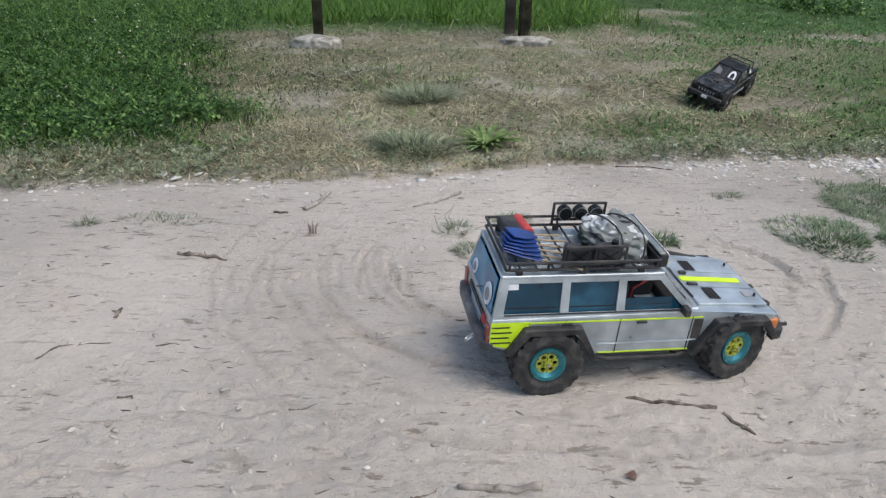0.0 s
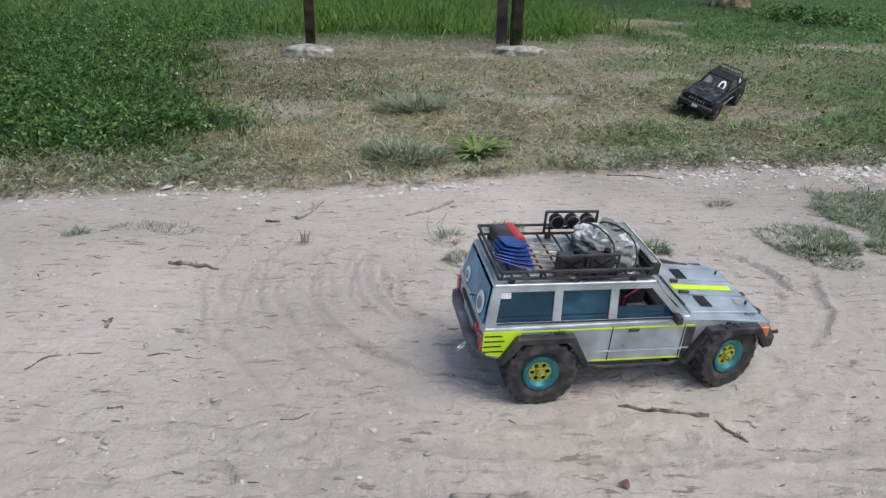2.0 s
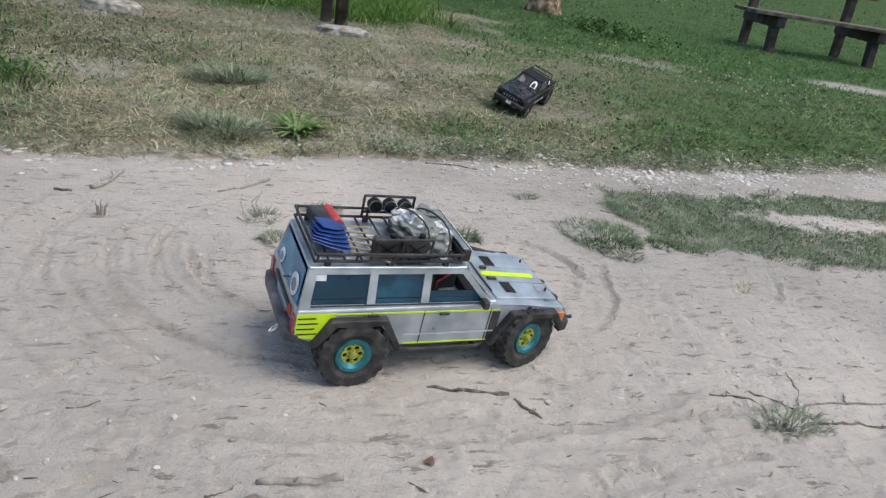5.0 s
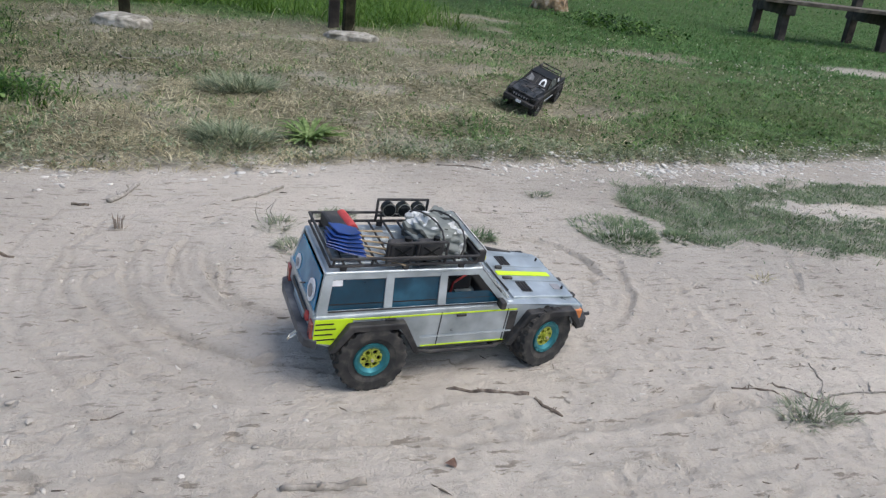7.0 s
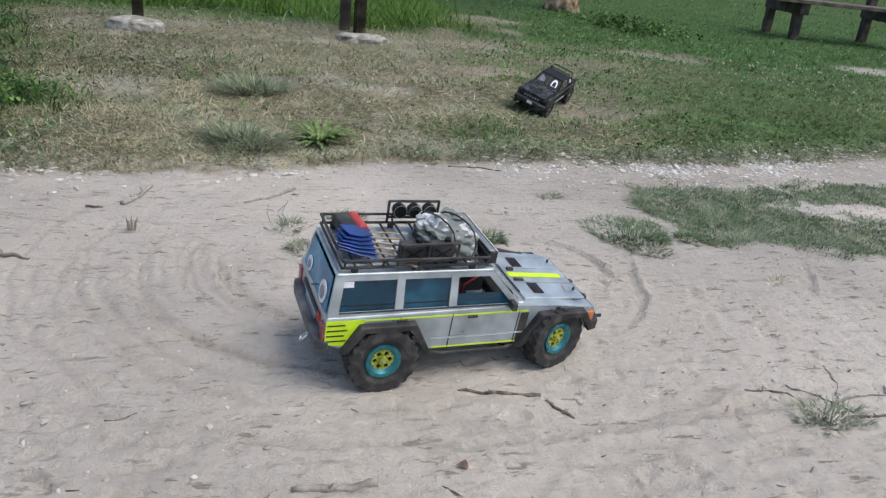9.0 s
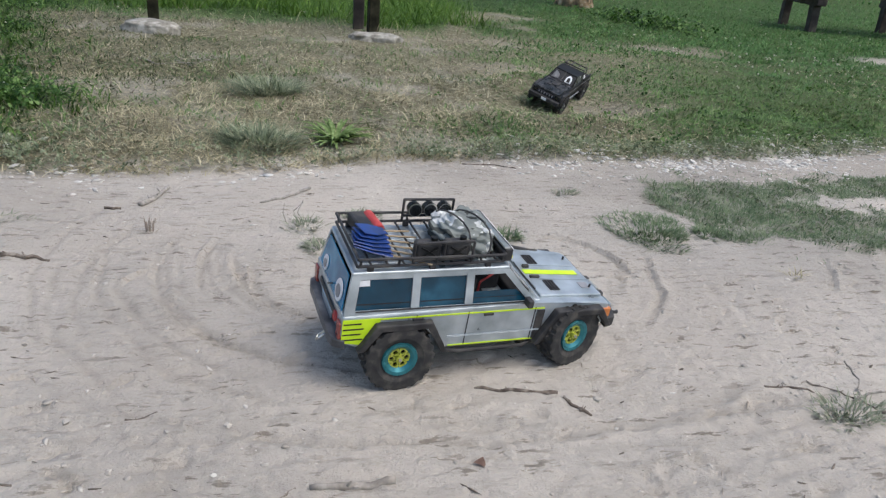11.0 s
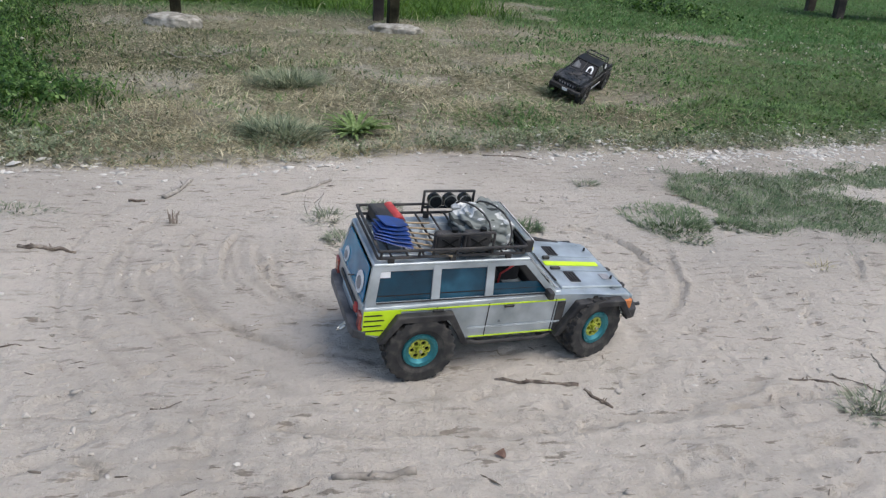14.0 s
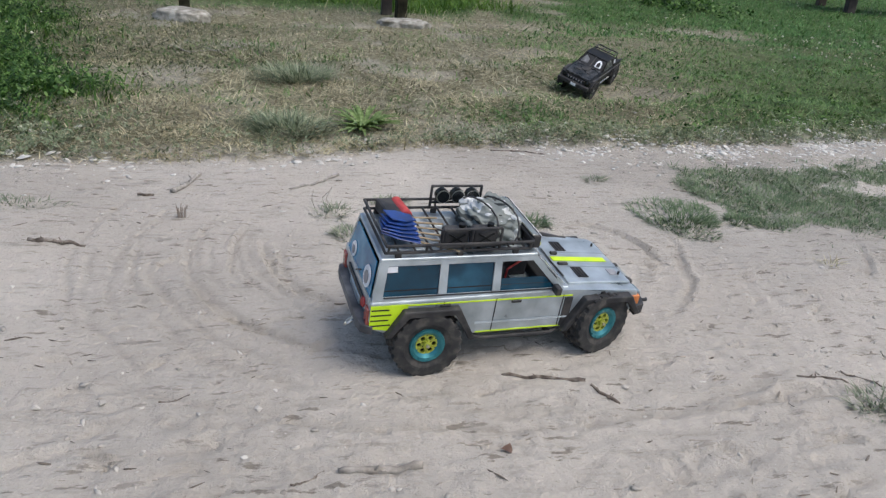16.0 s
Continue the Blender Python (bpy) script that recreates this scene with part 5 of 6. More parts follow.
for k in range(5):
    a = -0.048 + 0.022 * k
    shell("banner_lettering", plate([(0.0350, a, ZT - 0.0085), (0.0350, a + 0.013, ZT - 0.0085), (0.0292, a + 0.013, ZT - 0.0022), (0.0292, a, ZT - 0.0022)], (0.0006, 0, 0.0006)), M_WHITE)
for s in (-1, 1):
    shell("windscreen_wiper", pipe([(0.088, s * 0.06, ZB + 0.009), (0.076, s * 0.03, ZB + 0.020), (0.066, s * 0.004, ZB + 0.032)], [0.0018, 0.0015, 0.001], 6), M_BLACK)
    shell("wing_mirror", bevelled(slab(0.050, 0.060, s * 0.093, s * 0.111, ZB + 0.004, ZB + 0.018), 0.002), M_BLACK)
# cabin seen through the open front window
shell("cabin_floor", slab(-0.245, 0.07, -0.085, 0.085, ZB - 0.001, ZB + 0.003), M_INSIDE)
for s in (-1, 1):
    shell("seat", bevelled(slab(-0.045, -0.030, s * 0.045 - 0.025, s * 0.045 + 0.025, ZB, ZB + 0.042), 0.004), M_INSIDE)
for s in (-1, 1):
    shell("door_card", slab(-0.24, 0.06, s * 0.0835, s * 0.0850, ZB, ZB + 0.016), M_INSIDE)
shell("headlining", slab(-0.238, 0.016, -0.073, 0.073, ZT - 0.0015, ZT - 0.0002), M_INSIDE)
shell("dashboard", bevelled(slab(0.030, 0.066, -0.078, 0.078, ZB, ZB + 0.020), 0.003), M_INSIDE)
# added dark block fills the cabin behind the open window
shell("dark_cabin_block", bevelled(slab(-0.026, 0.026, -0.040, 0.060, ZB, ZB + 0.040), 0.005), M_INSIDE)
for s in (-1, 1):
    shell("roll_bar", pipe([(-0.02, s * 0.055, ZB), (-0.018, s * 0.055, ZB + 0.026), (0.03, s * 0.03, ZB + 0.034)], 0.002, 6), M_RED, "thin red roll bar")
# tailgate
GX = -0.2565
ob = shell("tailgate_window", plate([(-0.2555, -0.080, ZB + 0.002), (-0.2555, 0.080, ZB + 0.002), (-0.2455, 0.066, ZT - 0.003), (-0.2455, -0.066, ZT - 0.003)], (0.0015, 0, 0)), M_REARGLASS, "blue tinted rear window")
ob.visible_shadow = False
shell("tailgate_frame", plate([(-0.254, -0.088, ZB - 0.004), (-0.254, 0.088, ZB - 0.004), (-0.2535, 0.088, ZB + 0.003), (-0.2535, -0.088, ZB + 0.003)], (-0.004, 0, 0)), M_SILVER)
shell("tailgate_trim", slab(GX - 0.0035, GX, -0.052, 0.052, ZB - 0.022, ZB - 0.013, 0.001), M_BLACK)
shell("plate_recess", slab(GX - 0.0028, GX, -0.035, 0.035, ZB - 0.043, ZB - 0.027, 0.001), M_SILVER)
for s in (-1, 1):
    shell("tail_lamp", slab(GX - 0.004, GX + 0.006, s * 0.076, s * 0.093, ZB - 0.048, ZB - 0.012, 0.0015), M_REDLENS, "tall red tail lamp")
for yy, rr, zz in ((0.045, 0.013, ZB + 0.017), (-0.048, 0.018, ZB + 0.021)):
    x0 = -0.2562 + (zz - ZB) * 0.154
    disc = rod((x0 - 0.0014, yy, zz), (x0, yy, zz), rr, n=28)
    for v in disc.verts:
        v.co.x += (v.co.z - zz) * 0.154
    st = shell("round_sticker", disc, M_WHITE, "white round sticker")
    mark = rod((x0 - 0.0024, yy, zz - 0.001), (x0 - 0.0006, yy, zz - 0.001), rr * 0.6, n=9)
    for v in mark.verts:
        v.co.x += (v.co.z - zz) * 0.154
    shell("sticker_mark", mark, M_GREYDECAL)
shell("red_sticker", joined(rod((GX - 0.0032, -0.058, ZB - 0.020), (GX, -0.058, ZB - 0.020), 0.009, n=9), rod((GX - 0.0034, -0.052, ZB - 0.025), (GX, -0.052, ZB - 0.025), 0.006, n=7)), M_RED, "red tailgate sticker")
shell("rear_wiper", pipe([(GX - 0.003, 0.0, ZB + 0.004), (GX - 0.0005, -0.02, ZB + 0.016)], 0.0013, 6), M_BLACK)
# bonnet
shell("bonnet", bevelled(plate([(0.090, -0.078, ZB + 0.003), (0.090, 0.078, ZB + 0.003), (0.218, 0.072, ZB - 0.006), (0.218, -0.072, ZB - 0.006)], (0, 0, 0.0045)), 0.0018), M_SILVER)


def on_bonnet(x0, x1, y0, y1, up=0.0008, base=0.0):
    z = lambda q: ZB + 0.0078 + base + (0.090 - q) * 0.0703
    return plate([(x0, y0, z(x0)), (x0, y1, z(x0)), (x1, y1, z(x1)), (x1, y0, z(x1))], (0, 0, up))


shell("bonnet_stripe", on_bonnet(0.094, 0.205, -0.007, 0.007), M_LIMEPAINT, "lime yellow bonnet stripe")
for s in (-1, 1):
    shell("bonnet_vent", on_bonnet(0.118, 0.138, s * 0.045 - 0.016, s * 0.045 + 0.016, 0.0015), M_BLACK, "black bonnet vent")
    for k in range(3):
        shell("vent_slat", on_bonnet(0.121 + 0.006 * k, 0.1235 + 0.006 * k, s * 0.045 - 0.014, s * 0.045 + 0.014, 0.001, 0.0015), M_INSIDE)
    shell("bonnet_pin", rod((0.205, s * 0.05, ZB), (0.205, s * 0.05, ZB + 0.006), 0.002, n=8), M_BLACK)
    shell("bonnet_ridge", on_bonnet(0.10, 0.215, s * 0.0245 - 0.001, s * 0.0245 + 0.001, 0.001), M_SILVER)
for b in (on_bonnet(0.098, 0.116, -0.022, -0.016, 0.004), on_bonnet(0.100, 0.112, 0.014, 0.020, 0.005)):
    shell("bonnet_catch", b, M_BLACK)
shell("bonnet_decal", on_bonnet(0.188, 0.206, -0.052, -0.034, 0.0006), M_GREYDECAL)
# nose
shell("grille", slab(0.226, 0.2335, -0.058, 0.058, Z0 + 0.034, ZB - 0.014, 0.001), M_BLACK, "black slotted grille")
for k in range(8):
    yy = -0.049 + 0.014 * k
    shell("grille_bar", slab(0.2325, 0.2355, yy - 0.002, yy + 0.002, Z0 + 0.036, ZB - 0.016, 0.0005), M_INSIDE)
for s in (-1, 1):
    shell("headlamp", bevelled(slab(0.226, 0.2345, s * 0.060, s * 0.086, Z0 + 0.036, ZB - 0.014), 0.0015), M_LAMP, "square clear headlamp")
    shell("side_marker", slab(0.212, 0.2305, s * 0.0865, s * 0.0945, Z0 + 0.036, ZB - 0.018, 0.001), M_ORANGE, "orange side marker")
# decals
for s in (-1, 1):
    shell("waist_stripe", slab(-0.20, 0.092, s * (W - 0.0005), s * (W + 0.0008), ZB - 0.0078, ZB - 0.0054), M_LIMEPAINT, "thin lime waist stripe")
    shell("sill_stripe", slab(-0.075, 0.085, s * (W - 0.0005), s * (W + 0.0008), Z0 + 0.003, Z0 + 0.0052), M_LIMEPAINT, "thin lime sill stripe")
    shell("quarter_decal", plate([(-0.2555, s * W, Z0 + 0.026), (-0.2235, s * W, Z0 + 0.020), (-0.206, s * W, Z0 + 0.048), (-0.196, s * W, Z0 + 0.058), (-0.196, s * W, ZB - 0.0045), (-0.2555, s * W, ZB - 0.0045)], (0, s * 0.0008, 0)), M_LIMEPAINT, "lime yellow rear quarter decal")
    for k in range(4):
        z = Z0 + 0.030 + 0.0095 * k
        shell("decal_bar", slab(-0.254, -0.222 - 0.004 * (k % 2), s * (W + 0.0006), s * (W + 0.0014), z, z + 0.0022), M_INSIDE)
    shell("window_label", plate([(-0.233, s * 0.0795, ZT - 0.015), (-0.215, s * 0.0795, ZT - 0.015), (-0.215, s * 0.0775, ZT - 0.006), (-0.233, s * 0.0775, ZT - 0.006)], (0, s * 0.0006, 0)), M_WHITE, "small white window label")


def flare(ax, pts_in, name):
    for s in (-1, 1):
        out = [(ax + a, Z0 + b) for a, b in pts_in]
        cx = sum(p[0] for p in out) / len(out)
        inner = [(p[0] + (cx - p[0]) * 0.15, p[1] - 0.008 if 0 < i < len(out) - 1 else p[1]) for i, p in enumerate(out)]
        ring = [(p[0], s * (W - 0.006), p[1]) for p in out] + [(p[0], s * (W - 0.006), p[1]) for p in inner[::-1]]
        bm = plate(ring, (0, s * 0.019, 0))
        shell(name, bevelled(bm, 0.0025, 2), M_BLACK, "black trapezoid wheel-arch flare")


flare(-AXLE, [(0.080, -0.002), (0.046, 0.060), (-0.046, 0.060), (-0.074, 0.012)], "rear_flare")
flare(AXLE, [(0.074, 0.024), (0.048, 0.063), (-0.044, 0.063), (-0.078, -0.002)], "front_flare")
for s in (-1, 1):  # dark patch behind the front wheel and the inner arches
    shell("wing_patch", slab(0.079, 0.094, s * (W - 0.0005), s * (W + 0.0012), Z0 + 0.004, Z0 + 0.062), M_BLACK)
    for ax in (-AXLE, AXLE):
        shell("inner_arch", slab(ax - 0.05, ax + 0.05, s * 0.052, s * 0.056, Z0 - 0.01, Z0 + 0.055), M_INSIDE)
    shell("rock_slider", pipe([(-0.085, s * 0.088, Z0 - 0.006), (-0.06, s * 0.098, Z0 - 0.007), (0.06, s * 0.098, Z0 - 0.007), (0.085, s * 0.088, Z0 - 0.006)], 0.0035, 8), M_BLACK)
# bumpers, winch, snorkel
bm = plate([(-0.250, -0.100, Z0 + 0.016), (-0.250, 0.100, Z0 + 0.016), (-0.268, 0.090, Z0 + 0.016), (-0.271, 0.070, Z0 + 0.016), (-0.271, -0.070, Z0 + 0.016), (-0.268, -0.090, Z0 + 0.016)], (0, 0, 0.016))
shell("rear_bumper", bevelled(bm, 0.002), M_BUMPER, "scuffed grey rear bumper")
shell("tow_shackle", pipe([(-0.270, -0.055, Z0 + 0.018), (-0.281, -0.058, Z0 + 0.012), (-0.283, -0.052, Z0 + 0.006), (-0.278, -0.047, Z0 + 0.010), (-0.270, -0.049, Z0 + 0.018)], 0.0022, 6), M_CHROME)
bm = plate([(0.226, -0.098, Z0 + 0.014), (0.226, 0.098, Z0 + 0.014), (0.246, 0.092, Z0 + 0.014), (0.260, 0.055, Z0 + 0.014), (0.260, -0.055, Z0 + 0.014), (0.246, -0.092, Z0 + 0.014)], (0, 0, 0.020))
shell("front_bumper", bevelled(bm, 0.002), M_BLACK, "black steel-look front bumper")
shell("winch", joined(rod((0.250, -0.022, Z0 + 0.038), (0.250, 0.022, Z0 + 0.038), 0.006, n=14), slab(0.243, 0.257, 0.020, 0.032, Z0 + 0.031, Z0 + 0.045, 0.002), slab(0.243, 0.257, -0.032, -0.020, Z0 + 0.031, Z0 + 0.045, 0.002)), M_BLACK, "small black winch on the bumper")
shell("winch_fairlead", bevelled(slab(0.257, 0.262, -0.020, 0.020, Z0 + 0.020, Z0 + 0.032), 0.001), M_RED, "red winch fairlead")
shell("winch_rope", rod((0.250, -0.016, Z0 + 0.038), (0.250, 0.016, Z0 + 0.038), 0.0072, n=14), M_CHROME)
shell("tow_hook", pipe([(0.259, -0.062, Z0 + 0.022), (0.272, -0.064, Z0 + 0.022), (0.276, -0.058, Z0 + 0.020)], 0.003, 6), M_BLACK)
shell("snorkel", pipe([(0.170, 0.090, ZB - 0.006), (0.115, 0.0965, ZB + 0.004), (0.085, 0.0965, ZB + 0.010), (0.050, 0.089, ZB + 0.040), (0.022, 0.083, ZT), (0.018, 0.081, ZT + 0.014)], 0.0048, 8), M_BLACK, "black snorkel pipe along the far windscreen pillar", smooth=True)
# chassis
shell("chassis_rails", joined(slab(-0.23, 0.22, -0.040, -0.028, Z0 - 0.014, Z0 + 0.004, 0.002), slab(-0.23, 0.22, 0.028, 0.040, Z0 - 0.014, Z0 + 0.004, 0.002)), M_INSIDE)
shell("skid_plate", bevelled(slab(-0.05, 0.05, -0.035, 0.035, Z0 - 0.022, Z0 - 0.006), 0.006), M_INSIDE)
for ax in (-AXLE, AXLE):
    part("axle", joined(rod((ax, -0.085, 0.060), (ax, 0.085, 0.060), 0.009, n=12), rod((ax - 0.02, 0.02, 0.060), (ax + 0.02, 0.02, 0.060), 0.02, 0.016, 12)), M_INSIDE, car)
    for s in (-1, 1):
        part("shock_absorber", joined(rod((ax - 0.01, s * 0.062, 0.062), (ax - 0.02, s * 0.052, Z0 + 0.045), 0.0035, n=8), rod((ax - 0.014, s * 0.059, 0.075), (ax - 0.02, s * 0.052, Z0 + 0.045), 0.0075, n=10)), M_GREYDECAL, car)
        part("suspension_link", rod((ax, s * 0.055, 0.053), (ax * 0.35, s * 0.035, Z0 - 0.008), 0.003, n=8), M_INSIDE, car)
        steer = 14 if ax > 0 else 0
        wheel(car, (ax, s * 0.094, 0.059), pose(0, 0, 0), 0.059, 0.046, 0.0295, M_TEAL, M_GOLD, s, steer)

# roof rack with its lamps
RZ = ZT + 0.016
rails = []
for s in (-1, 1):
    for z, y in ((RZ, 0.074), (RZ + 0.014, 0.078)):
        rails.append(pipe([(-0.236, s * y, z), (0.006, s * y, z)], 0.0024, 8))
for z, y in ((RZ, 0.074), (RZ + 0.014, 0.078)):
    for px in (-0.236, 0.006):
        rails.append(pipe([(px, -y, z), (px, y, z)], 0.0024, 8))
for b in rails:
    shell("rack_rail", b, M_BLACK, "black tube roof-rack rail")
for k in range(9):
    px = -0.214 + 0.0262 * k
    shell("rack_crossbar", rod((px, -0.074, RZ), (px, 0.074, RZ), 0.0019, n=8), M_BLACK)
for s in (-1, 1):
    for px in (-0.232, -0.172, -0.112, -0.052, 0.003):
        shell("rack_upright", rod((px, s * 0.074, RZ), (px, s * 0.078, RZ + 0.014), 0.002, n=6), M_BLACK)
    for px in (-0.215, -0.115, -0.02):
        shell("rack_foot", bevelled(slab(px - 0.005, px + 0.005, s * 0.072 - 0.003, s * 0.072 + 0.003, ZT + 0.005, RZ), 0.001), M_BLACK)
shell("light_bar", bevelled(slab(0.008, 0.022, -0.072, 0.072, RZ - 0.002, RZ + 0.020), 0.002), M_BLACK, "black front light bar")
shell("light_bar_lens", bevelled(slab(0.010, 0.0245, -0.068, 0.068, RZ + 0.010, RZ + 0.0185), 0.0015), M_WHITE, "white light-bar strip")
shell("light_bar_strip", bevelled(slab(0.014, 0.0255, -0.068, 0.068, RZ - 0.0005, RZ + 0.0065), 0.0015), M_YELLOW, "yellow light-bar strip")
shell("top_strip", bevelled(slab(0.006, 0.016, -0.070, 0.070, RZ + 0.0195, RZ + 0.0225), 0.001), M_CHROME)
pod = shell("lamp_pod", joined(*[pipe([(-0.125, 0.066, z), (-0.035, 0.066, z)], 0.0024, 8) for z in (RZ + 0.014, RZ + 0.044)], *[rod((px, 0.066, RZ + 0.004), (px, 0.066, RZ + 0.045), 0.0024, n=8) for px in (-0.125, -0.035)]), M_BLACK, "black spotlight frame on the roof rack")
for px in (-0.107, -0.080, -0.053):
    shell("spotlight", rod((px, 0.069, RZ + 0.029), (px, 0.055, RZ + 0.029), 0.0115, 0.0125, 18), M_BLACKPAINT, "round black spotlight")
    shell("spotlight_ring", rod((px, 0.0562, RZ + 0.029), (px, 0.0546, RZ + 0.029), 0.0122, n=18), M_CHROME)
    shell("spotlight_lens", rod((px, 0.0555, RZ + 0.029), (px, 0.0535, RZ + 0.029), 0.0105, n=18), M_DARKGLASS)
crate = []
for z in (RZ + 0.006, RZ + 0.036):
    crate.append(pipe([(-0.148, -0.073, z), (-0.050, -0.070, z)], 0.0024, 8))
for px in (-0.148, -0.099, -0.050):
    crate.append(rod((px, -0.0715, RZ), (px, -0.0715, RZ + 0.036), 0.0022, n=8))
shell("carrier_frame", joined(*crate), M_BLACK, "black tube carrier on the rack side")
for px in (-0.123, -0.075):
    can = shell("jerry_can", bevelled(slab(px - 0.021, px + 0.021, -0.069, -0.047, RZ + 0.003, RZ + 0.033), 0.006, 3), M_BLACK, "black moulded can in the carrier")
    for k in (-1, 1):
        b = slab(-0.016, 0.016, -0.0012, 0.0012, -0.0016, 0.0016, 0.0006)
        bmesh.ops.transform(b, matrix=Matrix.Translation((px, -0.0695, RZ + 0.018)) @ Matrix.Rotation(0.55 * k, 4, "Y"), verts=b.verts)
        shell("can_rib", b, M_BLACKPAINT)
    shell("can_cap", rod((px + 0.010, -0.058, RZ + 0.032), (px + 0.010, -0.058, RZ + 0.0385), 0.0055, n=14), M_BLACKPAINT)
shell("load_net", joined(*[pipe([(-0.150 + 0.02 * k, -0.066, RZ + 0.010 + 0.004 * (k % 3)), (-0.132 + 0.02 * k, -0.040, RZ + 0.015), (-0.14 + 0.02 * k, -0.010, RZ + 0.006)], 0.0012, 6) for k in range(6)]), M_BLACK, "thin black lashing over the load")


# ---------------------------------------------------------------- the load on the rack
def load(name, bm, mat, label, category, smooth=False, group=""):
    ob = put(name, bm, mat, smooth)
    ob.matrix_world = CAR @ LEAN
    return tagged(ob, label, category, group)


rng = random.Random(21)
bm = bmesh.new()
bmesh.ops.create_icosphere(bm, subdivisions=5, radius=1)
for v in bm.verts:
    c = v.co.copy()
    fold = abs(noise.noise(c * 2.1 + Vector((4, 1, 0)))) + 0.5 * abs(noise.noise(c * 4.3))
    k = 0.86 + 0.42 * fold + 0.10 * noise.noise(c * 1.3)
    q = Vector([math.copysign(abs(t) ** 0.75, t) for t in c])
    v.co = Vector((-0.042 + q.x * 0.047 * k, -0.002 + q.y * 0.056 * k, RZ + 0.013 + q.z * 0.028 * k if c.z > -0.35 else RZ + 0.002 + 0.003 * k))
load("tarpaulin", bm, M_CAMO, "crumpled grey and white camouflage tarpaulin on the roof rack", "tarpaulin", True)
strap = []
for px in (-0.062, -0.026):
    pts = [(px + 0.012 * math.sin(a * 2), -0.006 - math.cos(a) * 0.064, RZ + 0.004 + math.sin(a) * 0.046) for a in (math.pi * i / 10 for i in range(11))]
    strap.append(pipe(pts, 0.0016, 6))
for b in strap:
    load("tie_strap", b, M_BLACK, "thin black strap over the tarpaulin", "strap", group="tie straps")
for k in range(6):
    a = radians(-16 + 8 * k)
    bm = plate([(0, -0.008, 0), (0, 0.008, 0), (-0.030, 0.0155, 0.004), (-0.062, 0.013, 0.009), (-0.062, -0.013, 0.009), (-0.030, -0.0155, 0.004)], (0, 0, 0.002))
    bm = bevelled(bm, 0.0008, 1)
    root = new("blue_paddle")
    root.matrix_world = CAR @ LEAN @ pose(-0.176, -0.056 + 0.011 * k, RZ + 0.006 + 0.0028 * k, -8 + 4 * k, 2 + 2 * k, math.degrees(a) * 1.2)
    tagged(root, "blue plastic paddle with a pale wooden handle on the rack", "paddle", "blue paddles")
    part("blade", bm, M_BLUE, root)
    part("handle", rod((-0.004, 0, 0.001), (0.062, 0, -0.004), 0.0017, n=8), M_HANDLE, root)
pad = new("bedroll")
pad.matrix_world = CAR @ LEAN @ pose(-0.196, 0.036, RZ + 0.011, 0, 0, 6)
tagged(pad, "black and red rolled mat strapped across the rack", "rolled mat")
part("mat", bevelled(slab(-0.020, 0.020, -0.038, 0.038, -0.011, 0.010), 0.004), M_BLACK, pad)
part("red_roll", bevelled(rod((0.013, -0.026, 0.006), (0.013, 0.030, 0.006), 0.009, n=16), 0.002), M_RED, pad, "red padded roll")


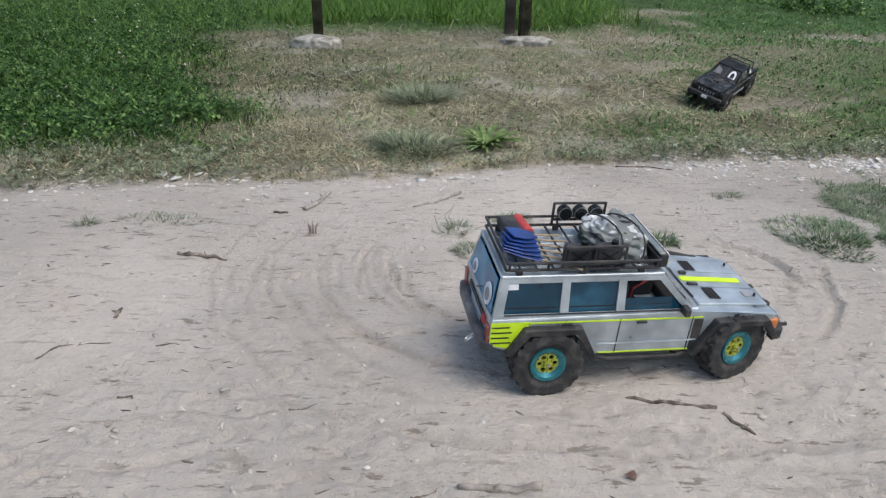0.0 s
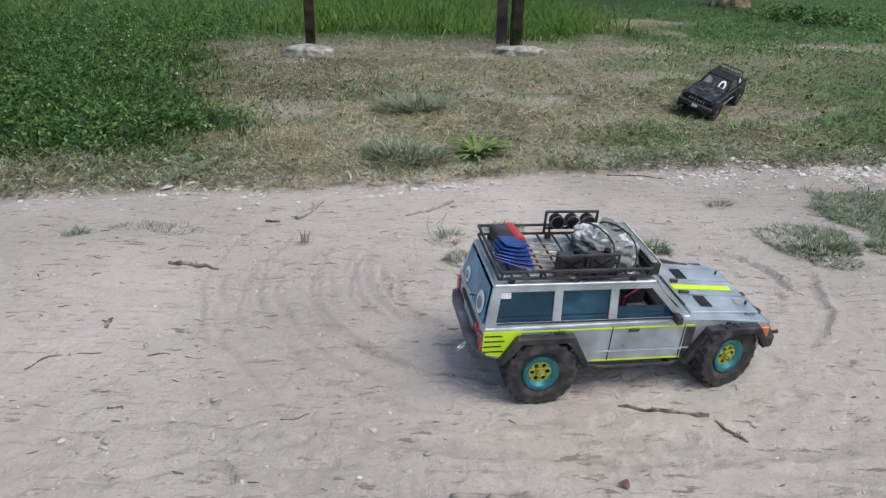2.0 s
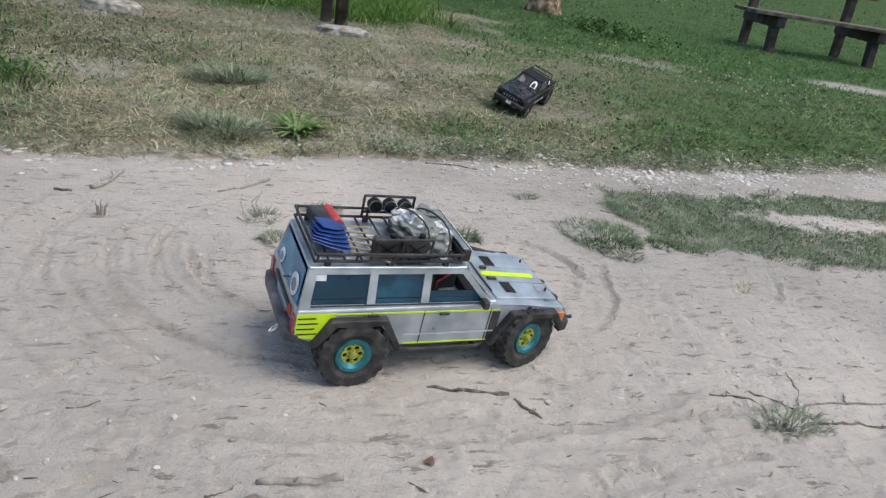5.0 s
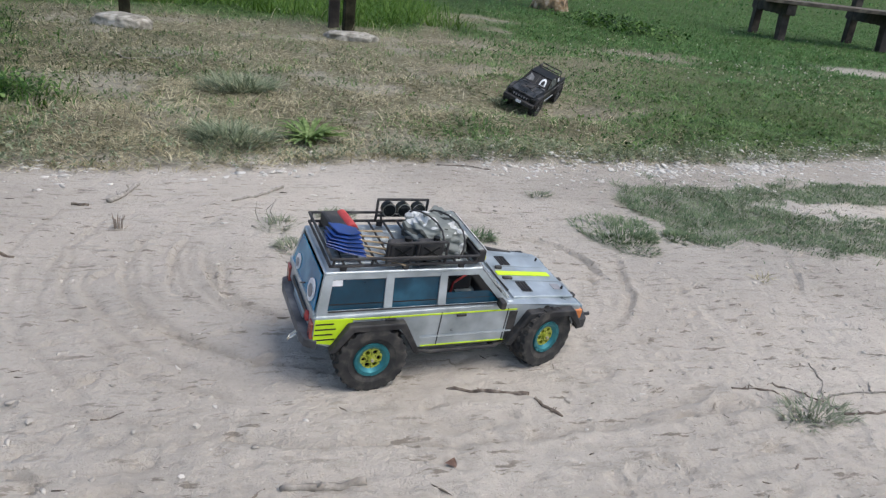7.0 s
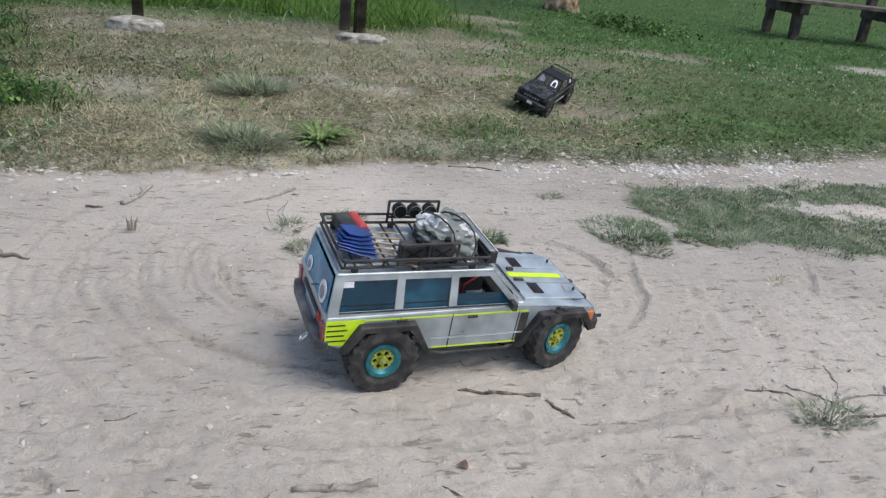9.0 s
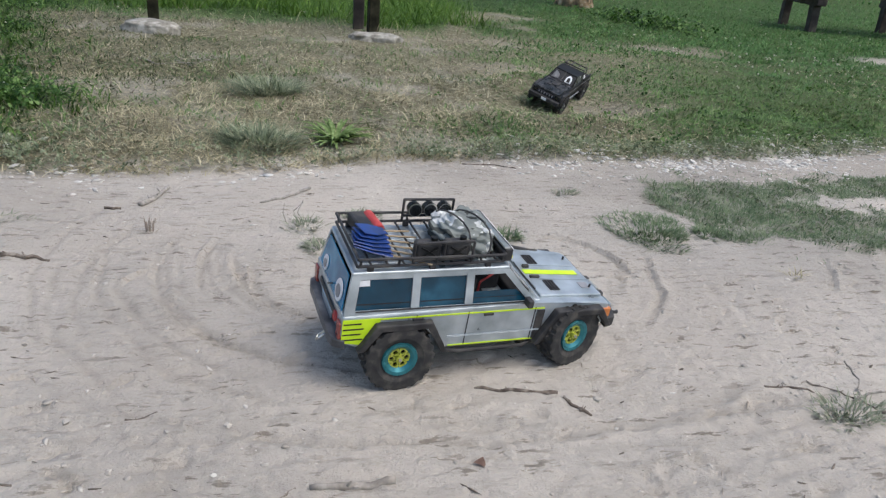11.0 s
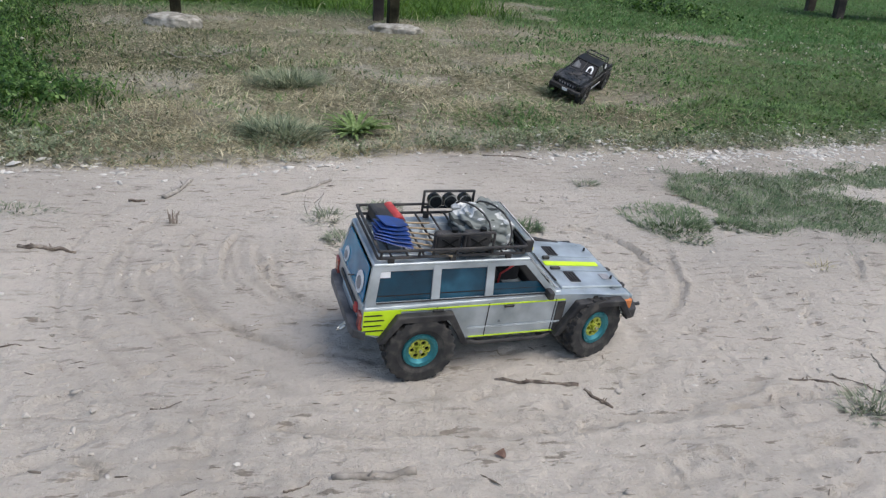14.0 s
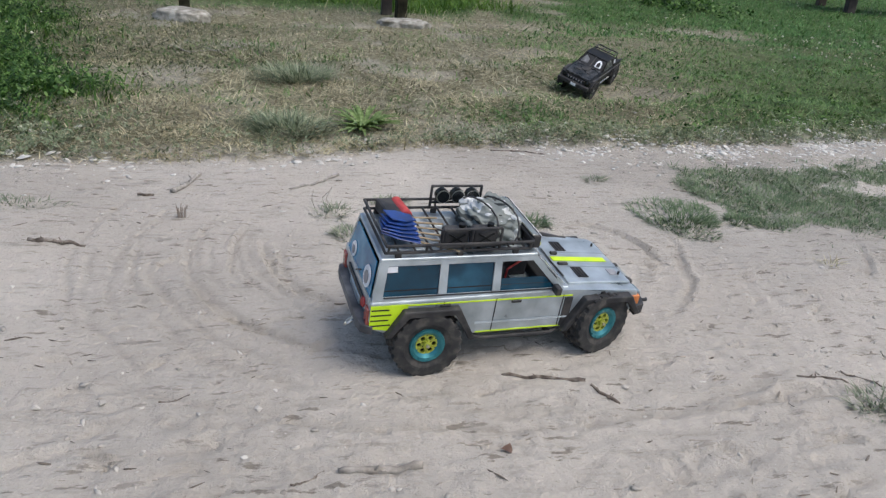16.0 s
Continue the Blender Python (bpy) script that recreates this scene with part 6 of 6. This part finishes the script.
# ---------------------------------------------------------------- the black model pickup parked in the grass
def pickup(m):
    root = new("model_pickup")
    root.matrix_world = m
    tagged(root, "black radio-controlled pickup truck parked nose-down in the grass", "model car")
    ax, w, z0, zb, zt = 0.148, 0.088, 0.070, 0.118, 0.154
    out = [(-0.225, z0 + 0.02), (-0.228, zb - 0.004), (0.075, zb), (0.218, zb - 0.006), (0.222, z0 + 0.026), (ax + 0.058, z0 + 0.016), (ax + 0.034, z0 + 0.034), (ax - 0.034, z0 + 0.034), (ax - 0.060, z0), (-ax + 0.060, z0), (-ax + 0.034, z0 + 0.034), (-ax - 0.034, z0 + 0.034), (-ax - 0.056, z0 + 0.012)]
    part("body", bevelled(plate([(a, -w, b) for a, b in out], (0, 2 * w, 0)), 0.003), M_BLACKPAINT, root)
    part("bonnet", bevelled(slab(0.050, 0.216, -0.074, 0.074, zb - 0.006, zb + 0.003), 0.003), M_HIGHLITBLACK, root)
    for s in (-1, 1):
        part("bonnet_scoop", bevelled(slab(0.12, 0.15, s * 0.03 - 0.014, s * 0.03 + 0.014, zb, zb + 0.006), 0.002), M_BLACK, root)
    part("cab_roof", bevelled(slab(-0.098, -0.010, -0.072, 0.072, zt, zt + 0.006), 0.003), M_BLACKPAINT, root)
    for s in (-1, 1):
        for b0, b1, t0, t1 in ((0.038, 0.050, -0.022, -0.010), (-0.106, -0.086, -0.098, -0.080)):
            part("cab_pillar", plate([(b0, s * 0.085, zb - 0.002), (b1, s * 0.085, zb - 0.002), (t1, s * 0.072, zt + 0.002), (t0, s * 0.072, zt + 0.002)], (0, -s * 0.006, 0)), M_BLACKPAINT, root)
        # only the +y pane is coloured pale, as if catching light
        part("side_window", plate([(-0.090, s * 0.083, zb), (0.040, s * 0.083, zb), (-0.020, s * 0.0705, zt), (-0.083, s * 0.0705, zt)], (0, -s * 0.001, 0)), M_PALEGLASS if s > 0 else M_DARKGLASS, root)
        part("side_step", pipe([(-0.07, s * 0.092, z0 - 0.006), (0.06, s * 0.092, z0 - 0.006)], 0.004, 8), M_CHROME, root, "silver side step")
        part("waist_line", slab(-0.22, 0.20, s * (w - 0.0005), s * (w + 0.0012), zb - 0.017, zb - 0.014), M_GREYDECAL, root, "thin grey waist line")
        part("bed_side_patch", plate([(-0.135, s * 0.084, zb), (-0.108, s * 0.084, zb), (-0.112, s * 0.076, zt - 0.010), (-0.130, s * 0.076, zt - 0.010)], (0, -s * 0.002, 0)), M_WHITE, root)
        part("headlamp", bevelled(rod((0.219, s * 0.066, z0 + 0.033), (0.2255, s * 0.066, z0 + 0.033), 0.0105, n=16), 0.001), M_DARKGLASS, root, "round dark headlamp")
        part("flare", bevelled(plate([(ax + 0.062, s * (w - 0.004), z0 + 0.014), (ax + 0.040, s * (w - 0.004), z0 + 0.044), (ax - 0.040, s * (w - 0.004), z0 + 0.044), (ax - 0.064, s * (w - 0.004), z0), (ax - 0.052, s * (w - 0.004), z0), (ax - 0.034, s * (w - 0.004), z0 + 0.034), (ax + 0.034, s * (w - 0.004), z0 + 0.034), (ax + 0.050, s * (w - 0.004), z0 + 0.014)], (0, s * 0.016, 0)), 0.0015), M_BLACK, root)
    part("windscreen", plate([(0.050, -0.074, zb + 0.002), (0.050, 0.074, zb + 0.002), (-0.010, 0.064, zt), (-0.010, -0.064, zt)], (-0.0015, 0, -0.001)), M_DARKGLASS, root)
    out_of = Vector((0.041, 0, 0.060)).normalized()

    def on_screen(pts, up):
        return plate([Vector((0.050 - 0.060 * f, y * (1 - 0.135 * f), zb + 0.002 + (zt - zb - 0.002) * f)) for y, f in pts], out_of * up)

    arch = lambda y, r_, lo, hi: [(y - r_, lo), (y + r_, lo)] + [(y + r_ * math.cos(q), hi + (0.92 - hi) * (r_ / 0.021) * math.sin(q)) for q in (math.pi * k / 8 for k in range(9))]
    part("arched_sticker", on_screen(arch(0.040, 0.019, 0.16, 0.5), 0.0018), M_WHITE, root, "white arched windscreen sticker")
    part("sticker_mark", on_screen(arch(0.040, 0.0105, 0.2, 0.42), 0.003), M_INSIDE, root)
    # added plate: a reflection painted on the dark glass
    part("screen_sheen", on_screen([(-0.068, 0.12), (-0.022, 0.2), (-0.030, 0.62), (-0.064, 0.88)], 0.0012), M_PALEGLASS, root, "pale plate painting reflected light on the windscreen")
    part("windscreen_bar", on_screen([(-0.004, 0.0), (0.002, 0.0), (0.002, 1.0), (-0.004, 1.0)], 0.003), M_BLACK, root)
    part("bonnet_intake", bevelled(slab(0.075, 0.130, -0.020, 0.020, zb, zb + 0.008), 0.003), M_BLACK, root)
    for y in (-0.045, 0.0, 0.045):
        part("bonnet_crease", slab(0.155, 0.212, y - 0.002, y + 0.002, zb + 0.002, zb + 0.0045, 0.0006), M_HIGHLITBLACK, root)
    part("rear_window", plate([(-0.100, -0.07, zb), (-0.100, 0.07, zb), (-0.094, 0.062, zt), (-0.094, -0.062, zt)], (0.001, 0, 0)), M_DARKGLASS, root)
    part("load_bed_floor", slab(-0.215, -0.108, -0.075, 0.075, zb - 0.004, zb + 0.0015), M_INSIDE, root)
    for s in (-1, 1):
        part("bed_rail", slab(-0.226, -0.106, s * 0.078, s * 0.088, zb - 0.002, zb + 0.008, 0.002), M_BLACKPAINT, root)
    part("roll_hoop", joined(*[pipe([(px, -0.070, zb), (px - 0.004, -0.064, zt + 0.010), (px - 0.004, 0.064, zt + 0.010), (px, 0.070, zb)], 0.0035, 8) for px in (-0.112, -0.165)], *[pipe([(-0.116, y, zt + 0.010), (-0.169, y, zt + 0.010)], 0.003, 8) for y in (-0.06, -0.02, 0.02, 0.06)]), M_BLACK, root, "black tube frame over the bed")
    part("grille", slab(0.218, 0.2245, -0.054, 0.054, z0 + 0.022, zb - 0.010, 0.001), M_INSIDE, root)
    for k in range(6):
        part("grille_slot", slab(0.2235, 0.2265, -0.047 + 0.0165 * k, -0.040 + 0.0165 * k, z0 + 0.025, zb - 0.013, 0.0005), M_GREYDECAL, root)
    part("front_bumper", bevelled(slab(0.220, 0.246, -0.094, 0.094, z0 + 0.002, z0 + 0.020), 0.003), M_BLACK, root)
    part("front_plate", slab(0.2455, 0.2475, -0.012, 0.020, z0 + 0.004, z0 + 0.018), M_WHITE, root, "small plain white plate")
    part("rear_bumper", bevelled(slab(-0.245, -0.222, -0.088, 0.088, z0 + 0.006, z0 + 0.022), 0.003), M_BLACK, root)
    part("chassis", bevelled(slab(-0.2, 0.2, -0.035, 0.035, z0 - 0.018, z0 + 0.004), 0.004), M_INSIDE, root)
    for a in (-ax, ax):
        part("axle", rod((a, -0.08, 0.052), (a, 0.08, 0.052), 0.009, n=10), M_INSIDE, root)
        for s in (-1, 1):
            wheel(root, (a, s * 0.086, 0.052), pose(0, 0, 0), 0.052, 0.040, 0.027, M_BLACK, M_GREYDECAL, s, 0, 18)


pickup(Matrix.Translation(TRUCK) @ TRUCK_TURN @ Matrix.Diagonal((0.88, 0.80, 0.88, 1)))
